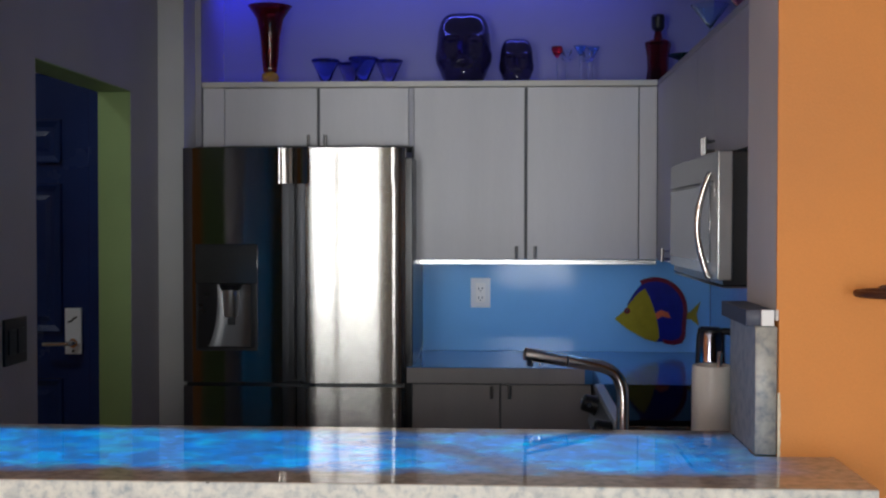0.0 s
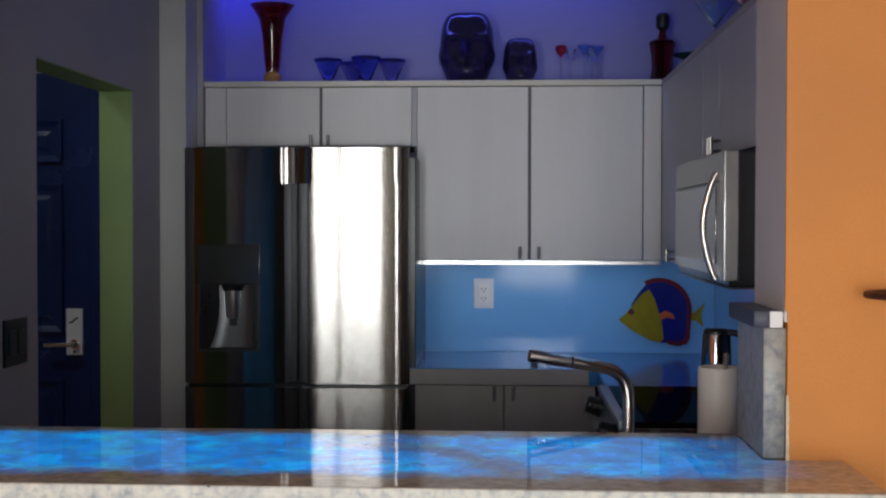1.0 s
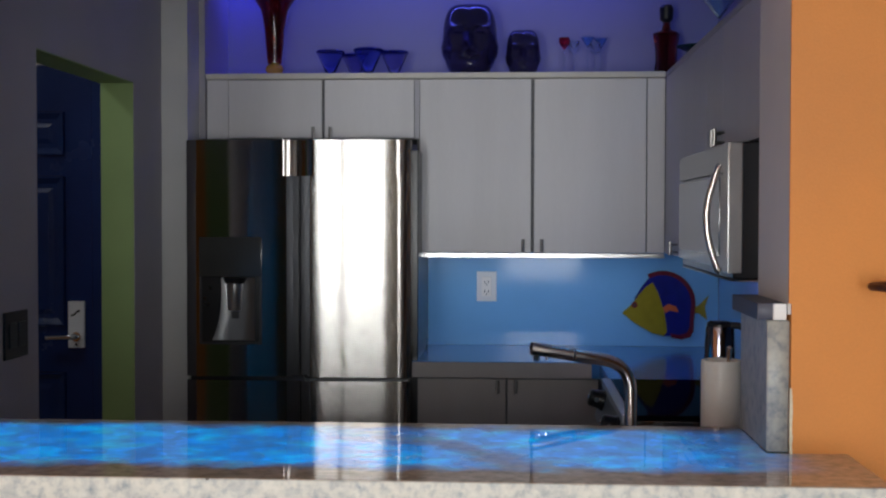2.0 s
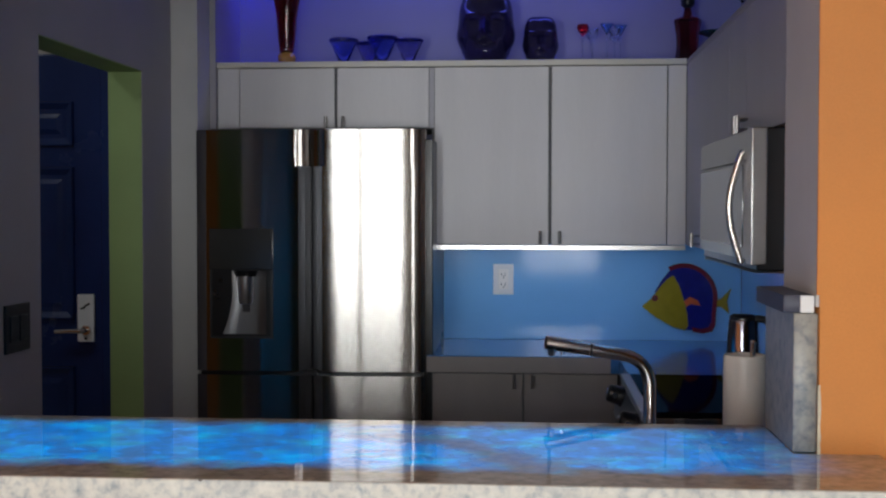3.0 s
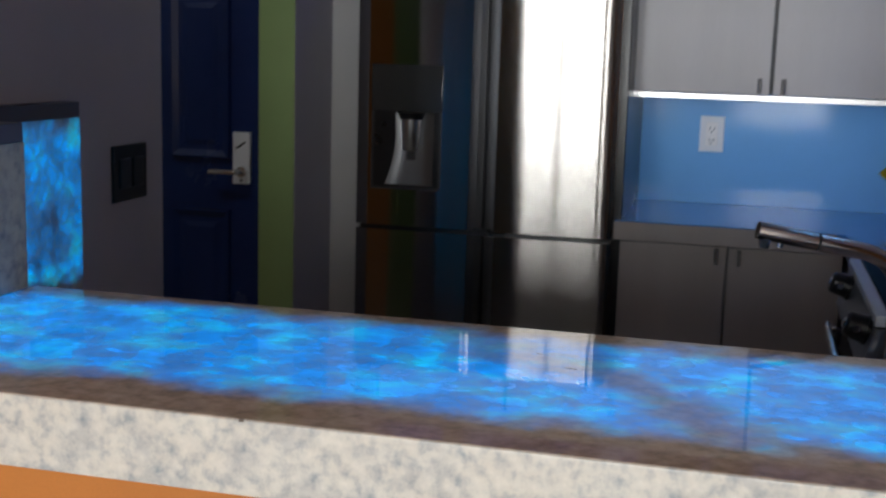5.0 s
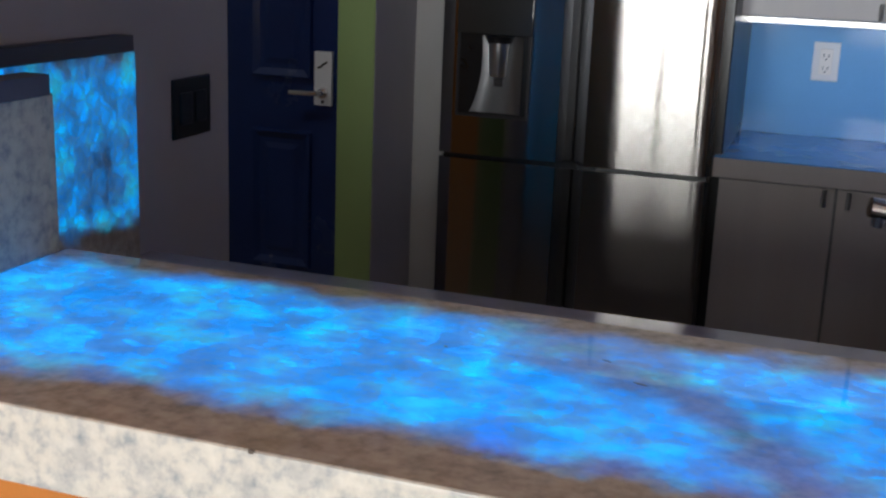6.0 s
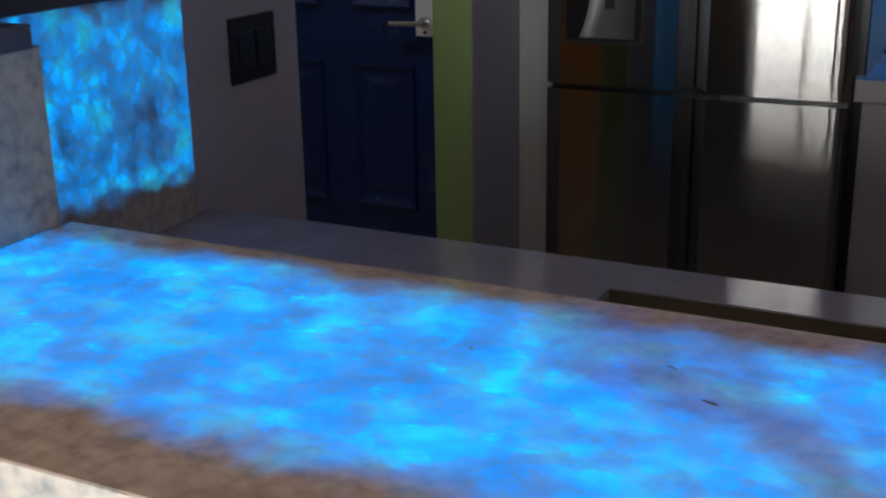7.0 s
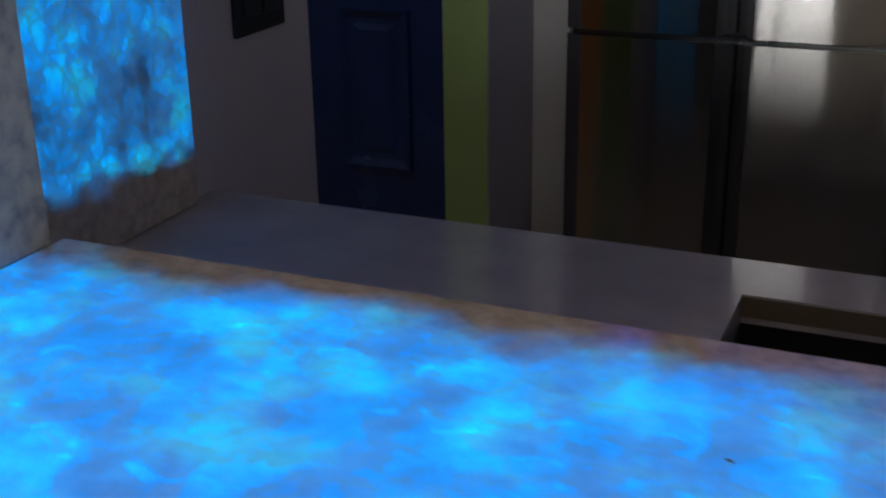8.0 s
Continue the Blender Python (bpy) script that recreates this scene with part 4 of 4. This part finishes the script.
# ---- bar ----
bar = thing("bar_counter", (0, 2.05, 0.985), "backlit onyx bar top glowing azure blue", "bar counter")
part("top", box((-1.2, BAR_F + 0.003, BAR_Z - 0.03), (0.857, 2.05, BAR_Z)), M_BAR, bar)
part("top", box((-0.84, 2.05, BAR_Z - 0.03), (0.715, BAR_B, BAR_Z)), M_BAR, bar)
M_SPOT = surface("dark_brown_inclusion", (0.15, 0.12, 0.10), 0.3, vary=0.3, scale=60)
for x, y, a, b in ((-0.169, 2.144, 0.003, 0.0018), (0.022, 2.178, 0.006, 0.0014), (0.073, 2.118, 0.008, 0.0024)):
    out = [(x + a * (1 + 0.25 * math.sin(3.1 * k)) * math.cos(k * math.pi / 8), y + b * (1 + 0.3 * math.cos(2.3 * k)) * math.sin(k * math.pi / 8) - 0.3 * a * math.cos(k * math.pi / 8)) for k in range(16)]
    part("inclusion", slab_xy(out, BAR_Z - 0.001, BAR_Z + 0.0004), M_SPOT, bar, "dark brown speck in the stone")
part("chip", slab_xy([(-0.240, BAR_F - 0.0004), (-0.234, BAR_F - 0.0004), (-0.235, BAR_F + 0.004), (-0.239, BAR_F + 0.005)], BAR_Z - 0.003, BAR_Z + 0.0003), M_SPOT, bar, "small chip in the edge")
part("front_edge", box((-1.2, BAR_F, 0.992), (0.857, BAR_F + 0.028, BAR_Z - 0.001), 0.003, 2), M_STONE, bar, "cream onyx edge with grey blotches")
part("underside", box((-1.2, BAR_F + 0.028, 0.988), (0.857, 2.058, 0.996)), M_STONE, bar)
part("back_edge", box((-0.84, BAR_B - 0.022, 0.905), (0.715, BAR_B - 0.001, BAR_Z - 0.031)), M_STONE, bar)
single("onyx_slab", box((0.716, 2.062, BAR_Z), (0.7565, 2.309, 1.318), 0.002), M_SLAB, "mottled onyx slab cladding the wall end, darkened for shade", "stone cladding", "onyx wall cladding")
single("onyx_slab", box((-0.872, 2.068, BAR_Z), (-0.840, 2.30, 1.318), 0.002), M_SLAB, "mottled onyx slab cladding the wall end, darkened for shade", "stone cladding", "onyx wall cladding")
lg = thing("ledge", (0.735, 2.19, 1.319), "slate ledge with white end on onyx slab", "ledge", "ledges")
part("board", box((0.700, 2.070, 1.319), (0.751, 2.32, 1.349), 0.001), M_CAP, lg)
part("end_cap", box((0.7275, 2.064, 1.319), (0.751, 2.0695, 1.349), 0.001), M_WHITE, lg, "white end cap")
lg2 = thing("ledge", (-0.85, 2.19, 1.319), "slate ledge on onyx slab", "ledge", "ledges")
part("board", box((-0.872, 2.070, 1.319), (-0.826, 2.275, 1.349), 0.001), M_CAP, lg2)
lg3 = thing("ledge", (-1.15, 2.65, 1.30), "slate ledge above the glowing onyx panel", "ledge", "ledges")
part("board", box((WEST + 0.001, 2.21, 1.312), (WEST + 0.040, 2.945, 1.345), 0.001), M_CAP, lg3)
single("onyx_panel", box((WEST + 0.001, 2.21, SINK_Z + 0.001), (WEST + 0.020, 2.98, 1.311), 0.002), M_PANEL, "backlit onyx wall panel glowing azure blue", "stone cladding")
bm = bmesh.new()
rng = random.Random(4)
for k in range(10):
    z0 = BAR_Z + 0.01 + k * 0.012
    w = 0.001 + 0.004 * rng.random()
    bx(bm, (0.754, 2.046, z0 - 0.012 if k else BAR_Z), (0.7575 + w * (1 - k / 11), 2.0505, z0))
built("trim_caulk", bm, M_FILLER, "rough cream filler bead beside the onyx")

# ---- switch plate and iron ring ----
sw = thing("wall_switch", (WEST, 3.22, 1.165), "dark bronze switch plate on grey wall", "light switch")
part("plate", box((WEST, 3.142, 1.097), (WEST + 0.008, 3.301, 1.232), 0.003, 2), M_BRONZE, sw)
for y in (3.165, 3.228):
    part("rocker", box((WEST + 0.007, y, 1.128), (WEST + 0.012, y + 0.05, 1.20), 0.003, 2), M_BLACK, sw)
rg = thing("wall_ring", (0.96, 2.05, 1.385), "brown wrought iron ring bracket on orange wall", "wall bracket")
ring = bmesh.new()
pts = [Vector((0.945 + 0.068 * math.cos(2 * math.pi * i / 40), 1.975 + 0.068 * math.sin(2 * math.pi * i / 40), 1.385)) for i in range(41)]
tube(pts, 0.0065, 10, ring)
part("ring", ring, M_IRON, rg)
part("arm", rod(bmesh.new(), (0.945, 2.04, 1.385), (0.945, 2.051, 1.385), 0.012), M_IRON, rg)

# ---- things on the sink worktop ----
crock = thing("utensil_crock", (0.772, 2.85, SINK_Z), "white ceramic utensil crock on worktop", "crock")
part("pot", lathe([(0.0, 0), (0.048, 0), (0.050, 0.006), (0.050, 0.280), (0.048, 0.288), (0.044, 0.286), (0.044, 0.02), (0.0, 0.02)], (0.772, 2.85, SINK_Z), 36), M_CERAMIC, crock)
bm = bmesh.new()
tube([(0.775, 2.83, SINK_Z + 0.06), (0.783, 2.818, SINK_Z + 0.27), (0.785, 2.814, SINK_Z + 0.322), (0.785, 2.814, SINK_Z + 0.327)], [0.004, 0.005, 0.0075, 0.004], 14, bm)
single("kitchen_utensil", bm, M_NICKEL, "steel handled kitchen utensil standing in crock", "utensil")
KX, KY = 0.788, 2.972
kt = thing("thermal_carafe", (KX, KY, SINK_Z), "dark polished steel thermal carafe behind the crock", "carafe")
part("body", lathe([(0.0, 0), (0.048, 0), (0.050, 0.008), (0.050, 0.03), (0.047, 0.12), (0.041, 0.26), (0.036, 0.352), (0.034, 0.360), (0.0, 0.360)], (KX, KY, SINK_Z), 40), surface("dark_polished_steel", (0.30, 0.28, 0.33), 0.12, 1.0, vary=0.05, bump=0), kt)
part("lid", lathe([(0.0, 0.360), (0.033, 0.360), (0.033, 0.366), (0.024, 0.373), (0.0, 0.374)], (KX, KY, SINK_Z), 36), M_BLACK, kt)
part("spout", lathe([(0.0, 0.360), (0.009, 0.360), (0.010, 0.370), (0.0, 0.376)], (KX - 0.024, KY - 0.008, SINK_Z), 16), M_BLACK, kt)
part("handle", tube(bent([(KX + 0.020, KY - 0.012, SINK_Z + 0.362), (KX + 0.062, KY - 0.016, SINK_Z + 0.366), (KX + 0.070, KY - 0.016, SINK_Z + 0.20), (KX + 0.044, KY - 0.010, SINK_Z + 0.14)], 0.03), 0.009, 12), M_BLACK, kt)
cord = thing("power_cord", (1.17, 3.25, 1.2), "black power cord hanging on blue backsplash", "cable")
part("plug", box((EAST - 0.045, 3.22, 1.20), (EAST - 0.009, 3.27, 1.28), 0.005), M_BLACK, cord)
part("cable", tube(bent([(EAST - 0.03, 3.22, 1.26), (EAST - 0.03, 3.42, 1.27), (EAST - 0.02, 3.38, 1.12), (EAST - 0.03, 3.18, 1.02), (EAST - 0.05, 3.1, SINK_Z + 0.01)], 0.06), 0.004, 10), M_BLACK, cord)

# ---- glassware on top of the cabinets ----
SH = CAB_Z1 + 0.0245
v = thing("glass_vase", (-0.79, 5.08, SH), "tall dark red glass trumpet vase with amber foot", "vase")
part("trumpet", lathe([(0.0, 0.068), (0.030, 0.068), (0.036, 0.12), (0.044, 0.22), (0.058, 0.30), (0.092, 0.352), (0.098, 0.358), (0.094, 0.356), (0.054, 0.30), (0.038, 0.20), (0.026, 0.09), (0.0, 0.085)], (-0.79, 5.08, SH), 36), G_AMBER, v)
part("foot", lathe([(0.0, 0), (0.028, 0), (0.030, 0.006), (0.020, 0.012), (0.036, 0.028), (0.040, 0.044), (0.034, 0.060), (0.022, 0.068), (0.0, 0.068)], (-0.79, 5.08, SH), 32), G_YELLOW, v, "amber glass ball foot")


def bowl(x, y, r, h, mat, label):
    b = thing("glass_bowl", (x, y, SH), label, "bowl", "glass bowls on the cabinets")
    part("bowl", lathe([(0.0, 0.008), (r * 0.26, 0.008), (r * 0.34, 0.024), (r * 0.96, h - 0.006), (r * 0.93, h - 0.006), (r * 0.29, 0.03), (0.0, 0.018)], (x, y, SH), 32), mat, b)
    part("rim", lathe([(r * 0.955, h - 0.006), (r * 1.03, h - 0.004), (r * 1.05, h + 0.002), (r * 1.0, h + 0.006), (r * 0.93, h)], (x, y, SH), 32), G_NAVY, b, "dark blue rim")
    part("foot", lathe([(0.0, 0.0), (r * 0.34, 0.0), (r * 0.34, 0.004), (r * 0.2, 0.008), (0.0, 0.008)], (x, y, SH), 24), G_NAVY, b)
    return b


bowl(-0.540, 5.06, 0.060, 0.112, G_COBALT, "cobalt blue flared glass bowl")
bowl(-0.442, 5.15, 0.058, 0.108, G_VIOLET, "violet grey flared glass bowl")
bowl(-0.372, 5.05, 0.063, 0.119, G_COBALT, "cobalt blue flared glass bowl")
bowl(-0.263, 5.09, 0.060, 0.112, G_VIOLET, "violet blue flared glass bowl")


def glass_head(x, y, w, h, label):
    """A moulded glass head ornament with plain carved planes."""
    bm = bmesh.new()
    bmesh.ops.create_uvsphere(bm, u_segments=56, v_segments=44, radius=1)

    def bump(v, at, width, sharp=2):
        return math.exp(-(abs(v - at) / width) ** sharp)
    for p in bm.verts:
        c = p.co
        ring = max(1e-6, math.sqrt(c.x ** 2 + c.y ** 2))
        sx = math.copysign((abs(c.x) / ring) ** 0.8 * min(1.0, ring) ** 0.42, c.x)
        sz = math.copysign(abs(c.z) ** 0.72, c.z)
        ax = abs(sx)
        taper = 1.0 - 0.20 * max(0, -sz - 0.1) ** 1.6 - 0.06 * max(0, sz) ** 2
        front = max(0.0, -c.y) ** 0.5
        relief = 0.16 * bump(ax, 0, 0.10, 4) * bump(sz, 0.62, 0.36, 4)          # crest on the brow
        relief += 0.20 * bump(sz, 0.30, 0.09) * bump(ax, 0.40, 0.34, 4)          # brows
        relief -= 0.26 * bump(sz, 0.10, 0.12) * bump(ax, 0.42, 0.20, 4)          # eye hollows
        relief += 0.18 * bump(sz, 0.08, 0.045) * bump(ax, 0.42, 0.15, 4)         # eyelids
        relief += (0.22 + 0.30 * max(0, 0.3 - sz)) * bump(ax, 0, 0.12 + 0.10 * max(0, 0.2 - sz), 4) * bump(sz, -0.04, 0.28, 6)   # nose
        relief += 0.20 * bump(sz, -0.34, 0.12) * bump(ax, 0.56, 0.17, 4)         # cheeks
        relief -= 0.20 * bump(sz, -0.40, 0.07) * bump(ax, 0.0, 0.30, 4)
        relief += 0.30 * bump(sz, -0.66, 0.16) * bump(ax, 0.0, 0.34, 4)          # mouth
        relief -= 0.16 * bump(sz, -0.66, 0.03) * bump(ax, 0.0, 0.28, 4)
        side = 0.07 * bump(sz, -0.25, 0.24, 4) * max(0, ax - 0.86) / 0.14        # ears
        p.co = Vector((x + w / 2 * (sx * taper + math.copysign(side, sx)), y + w * 0.40 * (c.y - front * relief), SH + h / 2 + h / 2 * max(-0.985, sz)))
    return tagged(part("glass_head_ornament", bm, G_SMOKE), label, "ornament", "glass heads on the cabinets")


glass_head(0.067, 5.09, 0.236, 0.322, "large smoked violet glass head ornament")
glass_head(0.298, 5.07, 0.145, 0.205, "small smoked violet glass head ornament")


def stem_glass(x, y, z, cup, stem, mat, label, h=0.17, foot=0.026):
    g = thing("cocktail_glass", (x, y, z), label, "glass", "cocktail glasses")
    part("stem", lathe([(0.0, 0), (foot, 0), (foot, 0.002), (0.005, 0.008), (0.0035, h * 0.5), (0.004, stem)], (x, y, z), 20), G_CLEAR, g)
    part("cup", lathe([(r, stem + dz) for r, dz in cup], (x, y, z), 24), mat, g)
    return g


HEART = [(0.002, 0.0), (0.018, 0.018), (0.026, 0.036), (0.022, 0.05), (0.012, 0.052), (0.0, 0.046)]
CONE = [(0.002, 0.0), (0.03, 0.045), (0.028, 0.045), (0.0, 0.006)]
TUMB = [(0.002, 0.0), (0.022, 0.008), (0.024, 0.05), (0.022, 0.05), (0.0, 0.012)]
stem_glass(0.477, 5.10, SH, HEART, 0.125, G_RED, "cocktail glass with ruby red heart bowl")
stem_glass(0.520, 5.14, SH, TUMB, 0.115, G_CLEAR, "clear cocktail glass with straight bowl")
stem_glass(0.577, 5.09, SH, CONE, 0.130, G_SKY, "sky blue conical cocktail glass")
stem_glass(0.608, 5.06, SH, TUMB, 0.098, G_CLEAR, "clear cocktail glass with straight bowl")
stem_glass(0.636, 5.13, SH, CONE, 0.130, G_SKY, "sky blue conical cocktail glass")
bt = thing("decanter", (0.910, 5.06, SH), "dark red square decanter with black stopper", "bottle")
part("bottle", lathe([(0.0, 0), (0.052, 0), (0.053, 0.01), (0.045, 0.07), (0.047, 0.12), (0.057, 0.178), (0.054, 0.186), (0.02, 0.20), (0.014, 0.225), (0.016, 0.232), (0.0, 0.232)], (0.910, 5.06, SH), 8), tinted_glass("garnet_glass", (0.24, 0.014, 0.012)), bt)
part("stopper", lathe([(0.0, 0), (0.016, 0), (0.028, 0.012), (0.030, 0.06), (0.024, 0.072), (0.0, 0.072)], (0.910, 5.06, SH + 0.232), 20), M_BLACK, bt)
SH2 = CAB_Z1 + 0.0205
single("glass_dish", lathe([(0.0, 0), (0.03, 0), (0.012, 0.01), (0.012, 0.055), (0.075, 0.085), (0.073, 0.089), (0.012, 0.065), (0.0, 0.065)], (0.985, 4.73, SH2), 28), G_GREEN, "green glass footed dish on side cabinet", "dish")
BIGCONE = [(0.003, 0.0), (0.07, 0.085), (0.067, 0.085), (0.0, 0.01)]
stem_glass(1.0, 4.27, SH2, BIGCONE, 0.12, G_ICE, "large blue martini glass with clear stem", 0.19, 0.036)
stem_glass(1.03, 3.88, SH2, BIGCONE, 0.12, G_PINK, "large pink martini glass with clear stem", 0.2, 0.036)
stem_glass(1.05, 3.72, SH2, BIGCONE, 0.12, G_LIME, "large green martini glass with clear stem", 0.2, 0.036)
